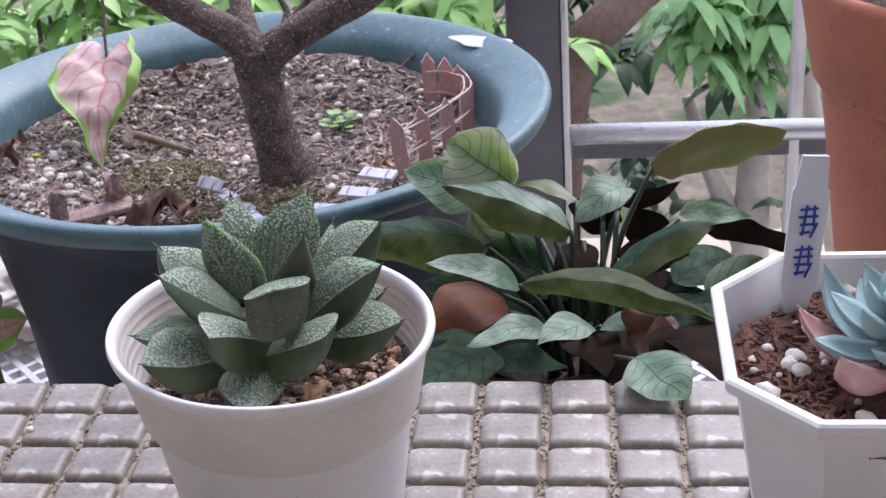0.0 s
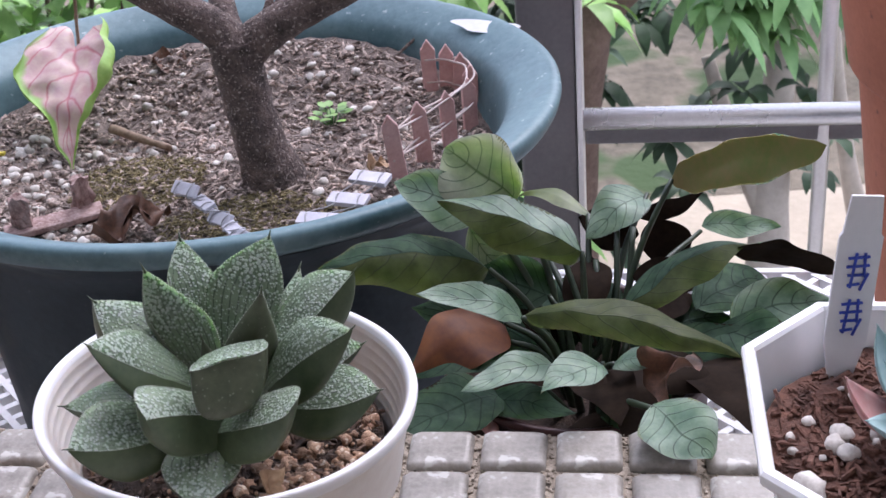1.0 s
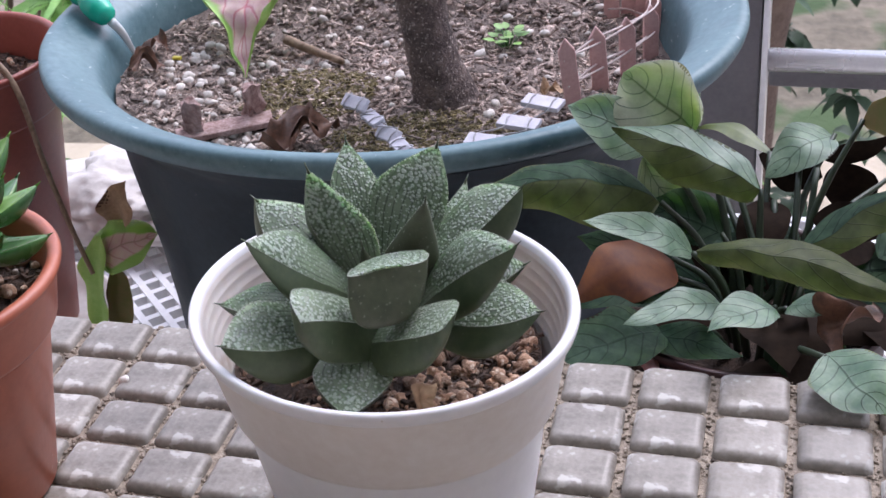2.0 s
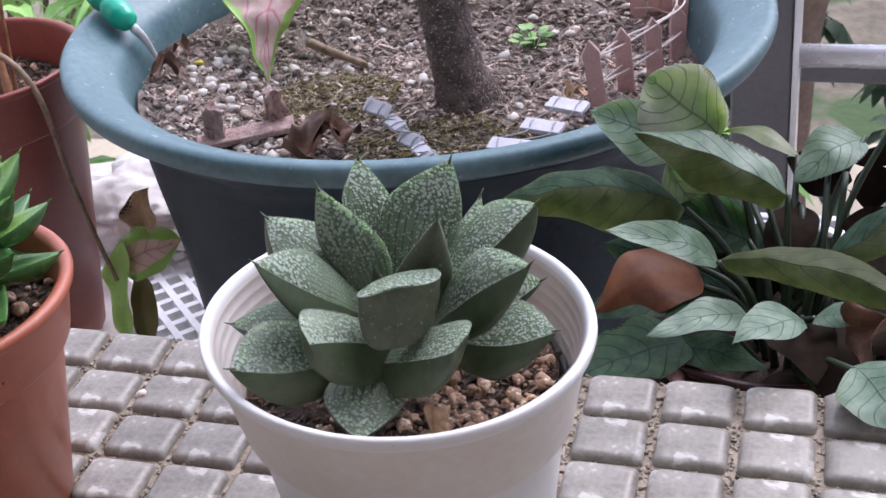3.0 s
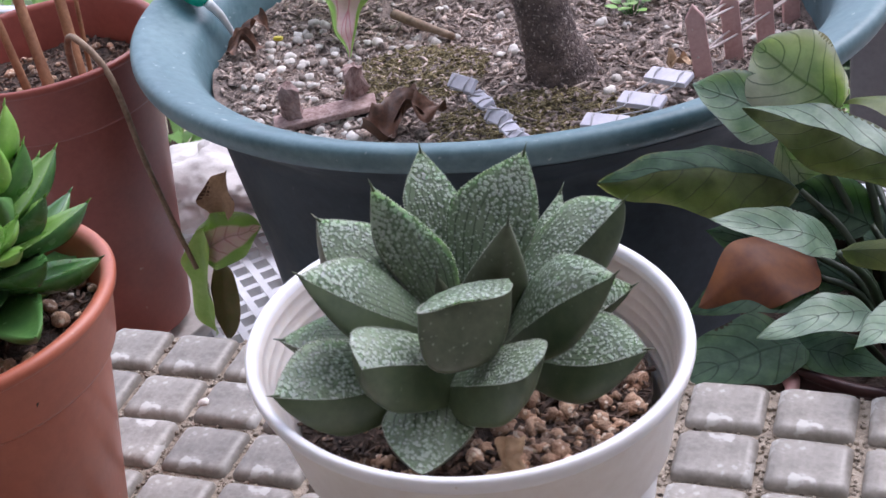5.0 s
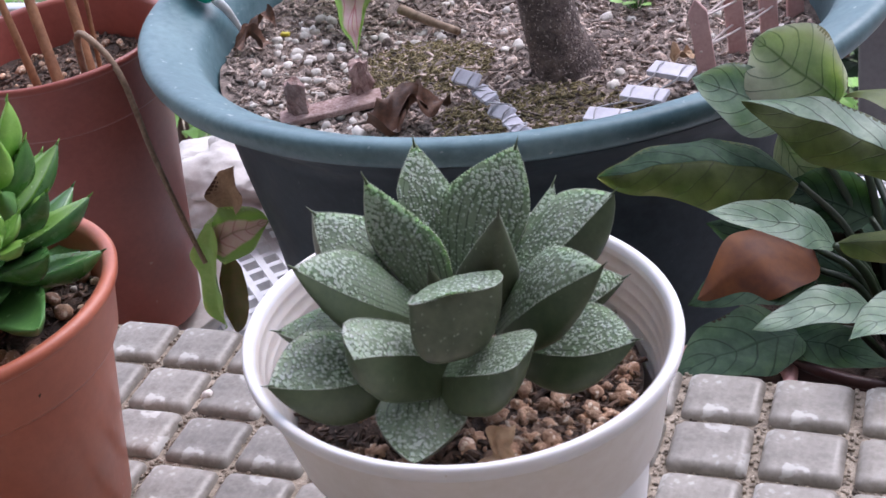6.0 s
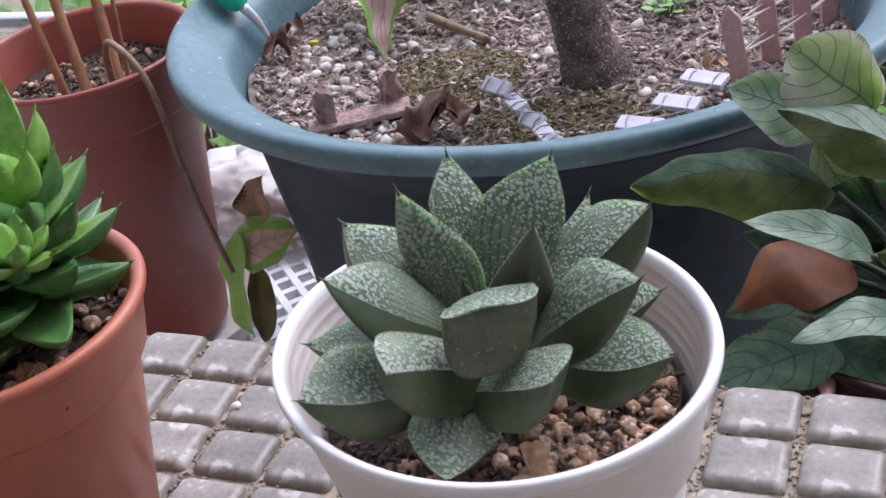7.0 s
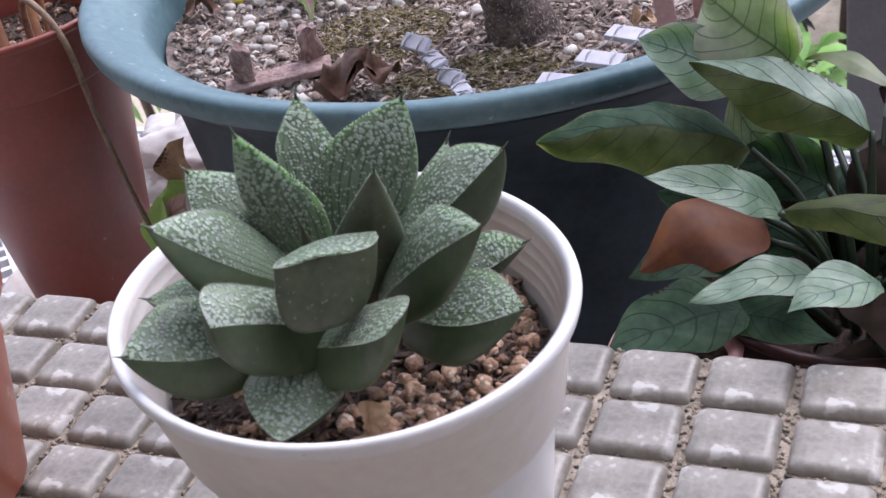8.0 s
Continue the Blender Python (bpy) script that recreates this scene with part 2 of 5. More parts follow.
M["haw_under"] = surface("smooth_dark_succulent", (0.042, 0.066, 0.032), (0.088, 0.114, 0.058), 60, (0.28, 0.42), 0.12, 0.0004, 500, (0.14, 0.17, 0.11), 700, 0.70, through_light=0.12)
M["haw_inner"] = surface("brownish_inner_leaf", (0.055, 0.068, 0.038), (0.105, 0.118, 0.070), 80, (0.32, 0.46), 0.12, 0.0004, 500, (0.20, 0.22, 0.16), 900, 0.66)
M["haw_tooth"] = surface("pale_leaf_teeth", (0.30, 0.34, 0.27), (0.42, 0.46, 0.38), 200, (0.4, 0.5), 0.1, 0.0002, 600)
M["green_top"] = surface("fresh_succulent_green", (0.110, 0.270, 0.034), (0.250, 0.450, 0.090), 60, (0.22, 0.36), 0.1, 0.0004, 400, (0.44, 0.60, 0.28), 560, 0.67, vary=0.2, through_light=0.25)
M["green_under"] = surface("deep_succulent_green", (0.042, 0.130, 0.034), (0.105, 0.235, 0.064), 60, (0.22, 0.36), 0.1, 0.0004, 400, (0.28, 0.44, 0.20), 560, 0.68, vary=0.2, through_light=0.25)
M["ech"] = surface("powdery_blue_succulent", (0.22, 0.36, 0.36), (0.36, 0.48, 0.48), 60, (0.5, 0.65), 0.1, 0.0004, 400, through_light=0.2)
M["ech_pink"] = surface("pink_flushed_succulent", (0.45, 0.20, 0.19), (0.52, 0.36, 0.33), 45, (0.5, 0.65), 0.1, 0.0004, 400, through_light=0.2)
M["cal_top"] = leaf_skin("pale_silvery_leaf", (0.075, 0.132, 0.085), (0.165, 0.235, 0.160), (0.010, 0.024, 0.013), (0.035, 0.065, 0.035), ribs=6.0, slant=1.9, rough=0.42, sheen=0.28, vein_w=0.075)
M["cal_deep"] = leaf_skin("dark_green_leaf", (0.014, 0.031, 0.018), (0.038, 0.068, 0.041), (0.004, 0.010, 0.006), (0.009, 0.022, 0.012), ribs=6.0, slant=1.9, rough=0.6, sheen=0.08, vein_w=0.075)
M["cal_yellow"] = leaf_skin("yellowing_leaf", (0.215, 0.270, 0.165), (0.35, 0.39, 0.26), (0.055, 0.095, 0.05), (0.10, 0.15, 0.06), ribs=6.0, slant=2.0, rough=0.36, sheen=0.3, vein_w=0.075)
M["cal_under"] = surface("olive_leaf_underside", (0.060, 0.085, 0.020), (0.110, 0.140, 0.038), 60, (0.40, 0.55), 0.2, 0.0005, 400, through_light=0.25)
# purple undersides, darkened and matted to double as shade between low leaves
M["cal_purple"] = surface("purple_underside_and_gap_shade", (0.012, 0.008, 0.006), (0.028, 0.019, 0.013), 60, (0.75, 0.9), 0.2, 0.0005, 400, spec=0.05)
M["cal_olive"] = leaf_skin("olive_green_leaf", (0.026, 0.038, 0.009), (0.056, 0.068, 0.020), (0.020, 0.028, 0.010), (0.03, 0.045, 0.014), rough=0.5, sheen=0.16, vein_w=0.05)
M["cal_brownish"] = surface("olive_brown_underside", (0.105, 0.145, 0.028), (0.20, 0.145, 0.055), 22, (0.40, 0.55), 0.15, 0.0004, 300, spec=0.35, through_light=0.2)
M["cal_red"] = surface("rusty_red_leaf", (0.045, 0.014, 0.012), (0.180, 0.066, 0.018), 26, (0.45, 0.6), 0.2, 0.0004, 120, spec=0.25, through_light=0.2)
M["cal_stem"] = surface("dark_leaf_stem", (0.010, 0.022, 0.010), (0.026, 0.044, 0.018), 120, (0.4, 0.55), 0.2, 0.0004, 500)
M["caladium"] = leaf_skin("pink_veined_leaf", (0.50, 0.30, 0.30), (0.60, 0.46, 0.42), (0.44, 0.13, 0.17), (0.46, 0.15, 0.18), edge=(0.26, 0.44, 0.10), ribs=4.5, slant=2.6, glow=0.3, edge_at=0.72, vein_w=0.10, tipped=0.6)
M["caladium_under"] = surface("lime_leaf_underside", (0.24, 0.44, 0.07), (0.36, 0.54, 0.14), 80, (0.45, 0.6), 0.3, 0.0005, 400, through_light=0.3)
M["dangle"] = leaf_skin("drooping_two_tone_leaf", (0.50, 0.30, 0.30), (0.52, 0.38, 0.36), (0.36, 0.16, 0.18), (0.3, 0.2, 0.18), edge=(0.17, 0.32, 0.05), ribs=5, slant=2.2, edge_at=0.55, tipped=0.5)
M["far_leaf"] = surface("garden_leaf", (0.13, 0.28, 0.085), (0.28, 0.47, 0.17), 3, (0.4, 0.55), 0.1, 0.001, 40, vary=0.35, through_light=0.0)
M["lime_leaf"] = surface("bright_garden_leaf", (0.16, 0.34, 0.06), (0.33, 0.52, 0.15), 3, (0.4, 0.55), 0.1, 0.001, 40, vary=0.35)
# garden leaves in shade, with the shade put into the leaf colour
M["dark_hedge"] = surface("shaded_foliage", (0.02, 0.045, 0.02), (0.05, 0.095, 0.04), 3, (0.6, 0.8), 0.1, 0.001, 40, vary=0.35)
M["far_bark"] = surface("brown_garden_bark", (0.09, 0.055, 0.04), (0.19, 0.125, 0.095), 7, (0.85, 0.95), 0.8, 0.02, 50)
M["pale_bark"] = surface("pale_garden_bark", (0.36, 0.31, 0.26), (0.52, 0.46, 0.39), 6, (0.85, 0.95), 0.5, 0.01, 40)
M["earth"] = surface("leaf_strewn_earth", (0.10, 0.085, 0.058), (0.29, 0.24, 0.175), 2.6, (0.9, 1.0), 0.8, 0.03, 14, (0.06, 0.095, 0.035), 1.3, 0.52)
M["path"] = surface("beige_path", (0.42, 0.35, 0.26), (0.54, 0.46, 0.35), 3, (0.85, 0.95), 0.4, 0.01, 30)


# ---- mesh helpers ----
def hsh(*k):
    return random.Random(repr(k))


def root_of(ob):
    while ob.parent:
        ob = ob.parent
    return ob


def thing(name, at, label, category, group=""):
    ob = new(name)
    ob.empty_display_size = 0.01
    ob.location = at
    return tagged(ob, label, category, group)


def mesh_of(name, bm, mats, smooth=True):
    me = bpy.data.meshes.new(name)
    bm.normal_update()
    bm.to_mesh(me)
    bm.free()
    for m in (mats if isinstance(mats, (list, tuple)) else [mats]):
        me.materials.append(m)
    if smooth:
        me.polygons.foreach_set("use_smooth", [True] * len(me.polygons))
    return me


def part(name, bm, mats, parent, label="", smooth=True):
    """One mesh object under a thing or a part; bm is in world places."""
    base = root_of(parent).location
    bmesh.ops.translate(bm, verts=bm.verts, vec=-base)
    ob = new(name, mesh_of(name, bm, mats, smooth))
    ob.parent = parent
    if label:
        ob["label"] = label
    return ob


def solo(name, bm, mats, label, category="", kind="", smooth=True, group=""):
    return tagged(new(name, mesh_of(name, bm, mats, smooth)), label, category, group, kind)


def lathe(profile, cx, cy, segs=96, squash=1.0, wob=0.0, bm=None, turn=0.0, lean=(0.0, 0.0)):
    """Turns (radius, height) pairs about an upright axis; squash and turn make it oval, lean tips it."""
    bm = bm or bmesh.new()
    rings = []
    for r, z in profile:
        if r < 1e-6:
            rings.append([bm.verts.new((cx + lean[0] * z, cy + lean[1] * z, z))])
            continue
        ring = []
        for i in range(segs):
            a = 2 * math.pi * i / segs
            k = 1 + wob * math.sin(2 * a + 0.8) + 0.4 * wob * math.sin(3 * a)
            ex, ey = r * k * math.cos(a), r * k * squash * math.sin(a)
            ring.append(bm.verts.new((cx + lean[0] * z + ex * math.cos(turn) - ey * math.sin(turn), cy + lean[1] * z + ex * math.sin(turn) + ey * math.cos(turn), z)))
        rings.append(ring)
    for a, b in zip(rings, rings[1:]):
        if len(a) == 1 and len(b) == 1:
            continue
        for i in range(segs):
            j = (i + 1) % segs
            if len(a) == 1:
                bm.faces.new((a[0], b[j], b[i]))
            elif len(b) == 1:
                bm.faces.new((a[i], a[j], b[0]))
            else:
                bm.faces.new((a[i], a[j], b[j], b[i]))
    bmesh.ops.recalc_face_normals(bm, faces=bm.faces)
    return bm


def smooth_line(pts, n):
    """A smooth curve through points, n steps a span."""
    p = [Vector(q) for q in pts]
    p = [2 * p[0] - p[1]] + p + [2 * p[-1] - p[-2]]
    out = []
    for i in range(1, len(p) - 2):
        for k in range(n):
            t = k / n
            a, b, c, d = p[i - 1:i + 3]
            out.append(0.5 * ((2 * b) + (c - a) * t + (2 * a - 5 * b + 4 * c - d) * t * t + (3 * b - a - 3 * c + d) * t ** 3))
    out.append(p[-2])
    return out


def tube(pts, radii, segs=8, steps=5, rough=0.0, bm=None, seed=0):
    bm = bm or bmesh.new()
    line = smooth_line(pts, steps) if len(pts) > 2 and steps > 1 else [Vector(q) for q in pts]
    n = len(line)
    rnd = hsh("tube", seed, n)
    if isinstance(radii, (int, float)):
        radii = [radii, radii]
    rings = []
    side = None
    for i, q in enumerate(line):
        d = (line[min(i + 1, n - 1)] - line[max(i - 1, 0)]).normalized()
        if side is None:
            side = d.orthogonal().normalized()
        side = (side - d * side.dot(d)).normalized()
        up = d.cross(side)
        f = i / (n - 1) * (len(radii) - 1)
        k = min(int(f), len(radii) - 2)
        r = radii[k] + (radii[k + 1] - radii[k]) * (f - k)
        ring = []
        for s in range(segs):
            a = 2 * math.pi * s / segs
            rr = r * (1 + rough * (rnd.random() - 0.5) * 2)
            ring.append(bm.verts.new(q + (side * math.cos(a) + up * math.sin(a)) * rr))
        rings.append(ring)
    for a, b in zip(rings, rings[1:]):
        for s in range(segs):
            t = (s + 1) % segs
            bm.faces.new((a[s], a[t], b[t], b[s]))
    bm.faces.new(rings[0][::-1])
    bm.faces.new(rings[-1])
    return bm


def box(a, b, bevel=0.0, segs=2, bm=None):
    bm = bm or bmesh.new()
    a, b = Vector(a), Vector(b)
    r = bmesh.ops.create_cube(bm, size=1)
    bmesh.ops.scale(bm, verts=r["verts"], vec=b - a)
    bmesh.ops.translate(bm, verts=r["verts"], vec=(a + b) / 2)
    if bevel:
        es = list({e for v in r["verts"] for e in v.link_edges})
        bmesh.ops.bevel(bm, geom=es, offset=bevel, segments=segs, affect="EDGES", profile=0.6)
    return bm


def pebbles(spots, name, mat, label, parent=None, subdiv=2, flat=0.75, lump=0.25):
    """Many small stones as one mesh: spots of (x, y, z, radius)."""
    ico = bmesh.new()
    bmesh.ops.create_icosphere(ico, subdivisions=subdiv, radius=1)
    base = [v.co.copy() for v in ico.verts]
    faces = [[v.index for v in f.verts] for f in ico.faces]
    ico.free()
    vs, fs = [], []
    for i, (x, y, z, r) in enumerate(spots):
        rnd = hsh(name, i)
        m = Euler((rnd.uniform(0, 6), rnd.uniform(0, 6), rnd.uniform(0, 6))).to_matrix()
        s = Vector((rnd.uniform(0.8, 1.25), rnd.uniform(0.75, 1.1), rnd.uniform(0.6, 0.95)))
        off = Vector((rnd.uniform(0, 99),) * 3)
        o = len(vs)
        for c in base:
            k = 1 + lump * noise.noise(c * 1.3 + off) + lump * 0.5 * noise.noise(c * 3.1 + off)
            p = m @ Vector((c.x * s.x, c.y * s.y, c.z * s.z)) * (r * k)
            vs.append((x + p.x, y + p.y, z + p.z * flat))
        fs += [[o + q for q in f] for f in faces]
    me = bpy.data.meshes.new(name)
    me.from_pydata(vs, [], fs)
    me.materials.append(mat)
    me.polygons.foreach_set("use_smooth", [True] * len(me.polygons))
    ob = new(name, me)
    if parent:
        ob.parent = parent
        ob.location = -root_of(parent).location
    return tagged(ob, label, "" if parent else "gravel", kind="stuff")


def crumbs(spots, name, mat, label, kind="stuff"):
    """Splinters and crumbs of bark lying about: spots of (x, y, z, size)."""
    vs, fs = [], []
    for i, (x, y, z, s) in enumerate(spots):
        rnd = hsh(name, i)
        m = Euler((rnd.uniform(-0.5, 0.5), rnd.uniform(-0.5, 0.5), rnd.uniform(0, 6.3))).to_matrix()
        l, w, h = s * rnd.uniform(0.8, 3.0), s * rnd.uniform(0.3, 0.6), s * rnd.uniform(0.2, 0.5)
        o = len(vs)
        for sx, sy, sz in ((-1, -1, -1), (1, -0.7, -1), (0.9, 1, -1), (-0.8, 0.8, -1), (-0.8, -0.6, 1), (0.7, -0.8, 1), (1, 0.6, 1), (-0.6, 0.9, 1)):
            q = m @ Vector((sx * l * rnd.uniform(0.4, 0.6), sy * w * rnd.uniform(0.4, 0.6), sz * h * 0.5))
            vs.append((x + q.x, y + q.y, z + q.z))
        for f in ((0, 3, 2, 1), (4, 5, 6, 7), (0, 1, 5, 4), (1, 2, 6, 5), (2, 3, 7, 6), (3, 0, 4, 7)):
            fs.append([o + k for k in f])
    me = bpy.data.meshes.new(name)
    me.from_pydata(vs, [], fs)
    me.materials.append(mat)
    return tagged(new(name, me), label, "soil", kind=kind)


def soil_disc(cx, cy, r, height, mat, name, label, rings=26, segs=72, rough=0.002, parent=None, squash=1.0):
    bm = bmesh.new()
    grid = []
    for i in range(rings + 1):
        rr = r * i / rings
        row = []
        for s in range(segs if i else 1):
            a = 2 * math.pi * s / segs
            x, y = cx + rr * math.cos(a), cy + rr * math.sin(a) * squash
            row.append(bm.verts.new((x, y, height(x, y) + rough * noise.fractal(Vector((x, y, 0)) * 120, 1.0, 2.0, 4))))
        grid.append(row)
    for s in range(segs):
        bm.faces.new((grid[0][0], grid[1][s], grid[1][(s + 1) % segs]))
    for a, b in zip(grid[1:], grid[2:]):
        for s in range(segs):
            t = (s + 1) % segs
            bm.faces.new((a[s], b[s], b[t], a[t]))
    if parent:
        return part(name, bm, mat, parent, label)
    return solo(name, bm, mat, label, "soil", "stuff")


def blade(base, tip, width, roll=0.0, arch=0.0, fold=0.15, droop=0.0, wave=0.0, twist=0.0, waist=0.45, thick=0.0004, nu=18, nv=10, seed=0, point=1.45, face=(0, 0, 1), turned=0):
    """A thin leaf from base to tip: an upper and an under sheet that meet at the edge. roll turns it about its length; face is the way its upper side looks;
    arch lifts its middle, fold raises the two halves, wave ruffles the edge."""
    base, tip = Vector(base), Vector(tip)
    ax = (tip - base)
    L = ax.length
    d = ax.normalized()
    face = Vector(face)
    up0 = face - d * face.dot(d)
    up0 = up0.normalized() if up0.length > 1e-3 else d.orthogonal().normalized()
    bm = bmesh.new()
    uvl = bm.loops.layers.uv.new("UVMap")
    rnd = hsh("blade", seed)
    ph = rnd.uniform(0, 6)
    sheets = []
    uvs = {}
    for side in (1, -1):
        rows = []
        for i in range(nu + 1):
            u = i / nu
            c = base + ax * u + up0 * (arch * L * 4 * u * (1 - u)) - Vector((0, 0, 1)) * (droop * L * u * u)
            prof = (u ** 0.62) * ((1 - u) ** (0.55 * point)) / ((waist ** 0.62) * ((1 - waist) ** (0.55 * point)))
            w = width * 0.5 * min(prof, 1.05) + 0.0004 * (1 - u)
            q = Matrix.Rotation(radians(roll + twist * u), 3, d)
            up = q @ up0
            across = up.cross(d) * -1
            row = []
            for j in range(nv + 1):
                v = j / nv * 2 - 1
                h = fold * w * (abs(v) ** 1.3) + wave * width * v * v * math.sin(ph + u * 11 + (2 if v > 0 else 0))
                p = c + across * (v * w) + up * (h + side * thick * (1 - abs(v)) * 0.5)
                vert = bm.verts.new(p)
                uvs[vert] = (u, (v + 1) / 2)
                row.append(vert)
            rows.append(row)
        sheets.append(rows)
    for k, rows in enumerate(sheets):
        for i in range(nu):
            for j in range(nv):
                q = (rows[i][j], rows[i][j + 1], rows[i + 1][j + 1], rows[i + 1][j])
                f = bm.faces.new(q if k == 1 else q[::-1])
                f.material_index = 1 if k == 0 and turned and (j + 0.5 - nv / 2) * turned > 0 else k
                for lp in f.loops:
                    lp[uvl].uv = uvs[lp.vert]
    return bm


def rolled_leaf(base, tip, left, right, face=(0.10, -0.62, 0.78), nu=40, nv=32, curl=2.5):
    """A heart-shaped leaf whose right margin rolls over towards its upper side; left and right are its half widths."""
    base, tip = Vector(base), Vector(tip)
    ax = tip - base
    d = ax.normalized()
    up = Vector(face)
    up = (up - d * up.dot(d)).normalized()
    across = d.cross(up)
    across = across if across.x > 0 else -across
    bm = bmesh.new()
    uvl = bm.loops.layers.uv.new("UVMap")
    uvs = {}
    for side in (1, -1):
        rows = []
        for i in range(nu + 1):
            u = i / nu
            prof = (0.55 + 0.45 * math.sin(min(u / 0.38, 1) * math.pi / 2)) * (1 - max(u - 0.38, 0) / 0.62) ** 1.1
            row = []
            for j in range(nv + 1):
                v = j / nv * 2 - 1
                w = (right if v > 0 else left) * max(prof, 0.02)
                lobe = -0.16 * ax.length * max(0.0, 1 - u / 0.35) * min(1.0, abs(v) * 2.2)
                x, h, th = abs(v) * w, 0.18 * abs(v) * w, 0.0
                flat = 0.46 * w if v > 0 else (0.98 - 0.48 * u) * w
                if x > flat:
                    turn = curl * (1.0 if v > 0 else 0.8)
                    rad = max(w - flat, 1e-5) / turn
                    th = (x - flat) / rad
                    h = 0.18 * flat + rad * (1 - math.cos(th))
                    x = flat + rad * math.sin(th)
                sag = 0.10 * ax.length * math.sin(u * math.pi)
                p = base + ax * u + d * lobe + across * (math.copysign(x, v)) + up * (h + sag) + (up * math.cos(th) - across * math.copysign(math.sin(th), v)) * (side * 0.0003 * (1 - abs(v) ** 6))
                vert = bm.verts.new(p)
                uvs[vert] = (u, (v + 1) / 2)
                row.append(vert)
            rows.append(row)
        for i in range(nu):
            for j in range(nv):
                q = (rows[i][j], rows[i][j + 1], rows[i + 1][j + 1], rows[i + 1][j])
                f = bm.faces.new(q if (across.cross(d).dot(up) > 0) == (side > 0) else q[::-1])
                f.material_index = 0 if side > 0 else 1
                for lp in f.loops:
                    lp[uvl].uv = uvs[lp.vert]
    return bm


def fat_leaf(base, tip, width, depth, bend=0.0, roll=0.0, blunt=0.45, nu=16, nv=8, spine=0.0012, cup=0.06, widest=0.6, root=0.5, keel=0.5, full=0.15):
    """A thick succulent leaf: flat or cupped upper face, keeled underside, pointed tip with a small bristle."""
    base, tip = Vector(base), Vector(tip)
    ax = tip - base
    L = ax.length
    d = ax.normalized()
    up = Vector((0, 0, 1)) - d * d.z
    up = up.normalized() if up.length > 1e-3 else d.orthogonal()
    up = Matrix.Rotation(radians(roll), 3, d) @ up
    across = d.cross(up)
    bm = bmesh.new()
    uvl = bm.loops.layers.uv.new("UVMap")
    tops, bots = [], []
    for i in range(nu + 1):
        u = i / nu
        c = base + ax * u - up * (bend * L * 4 * u * (1 - u))
        if u < widest:
            k = root + (1 - root) * math.sin(u / widest * math.pi / 2)
        else:
            s = (u - widest) / (1 - widest)
            k = max(1 - s ** 1.25, 0.0) * (1 - full) + full * math.sqrt(max(1 - s * s, 0))
        w = width * 0.5 * max(k, 0.012)
        if u < 0.55:
            g = 0.55 + 0.45 * u / 0.55
        else:
            g = max(1 - ((u - 0.55) / 0.45) ** (1 / blunt), 0.0)
        t = depth * max(g, 0.02)
        top = [bm.verts.new(c + across * (w * v) + up * (cup * w * (v * v))) for v in [j / nv * 2 - 1 for j in range(nv + 1)]]
        bot = []
        for j in range(1, nv):
            v = j / nv * 2 - 1
            hgt = (1 - abs(v) ** (1.2 + keel)) ** 0.85
            bot.append(bm.verts.new(c + across * (w * v * 1.02) + up * (cup * w - t * hgt)))
        tops.append(top)
        bots.append([top[0]] + bot + [top[-1]])
    for i in range(nu):
        for j in range(nv):
            f = bm.faces.new((tops[i][j], tops[i + 1][j], tops[i + 1][j + 1], tops[i][j + 1]))
            f.material_index = 0
            for lp, (p, q) in zip(f.loops, ((i, j), (i + 1, j), (i + 1, j + 1), (i, j + 1))):
                lp[uvl].uv = (p / nu, q / nv)
            f = bm.faces.new((bots[i][j], bots[i][j + 1], bots[i + 1][j + 1], bots[i + 1][j]))
            f.material_index = 1
    if spine:
        o = tip - d * 0.0006
        tube([o, tip + (d * 0.8 + Vector((0, 0, 0.35))) * spine], [0.00045, 0.00005], 5, 1, bm=bm)
    bmesh.ops.recalc_face_normals(bm, faces=bm.faces)
    for f in bm.faces:
        if f.material_index > 1:
            f.material_index = 1
    return bm


def crinkle(bm, size, scale, seed):
    """Uneven hand-crumpled relief for a thin leaf."""
    o = Vector((seed * 1.7, seed * 0.9, 0))
    for v in bm.verts:
        p = v.co * scale + o
        v.co += Vector((noise.noise(p), noise.noise(p + Vector((9, 0, 0))), noise.noise(p + Vector((0, 9, 0))))) * size
    return bm



# ---- the tiled ledge, the balcony and the garden beyond ----
PITCH = 0.024
ROW = 0.0210
ledge = solo("ledge", box((-0.40, -0.45, -0.16), (0.60, 0.0200, 0.0004)), M["grout"], "sandy tiled ledge with dirty joints", "ledge", "structure", smooth=False)


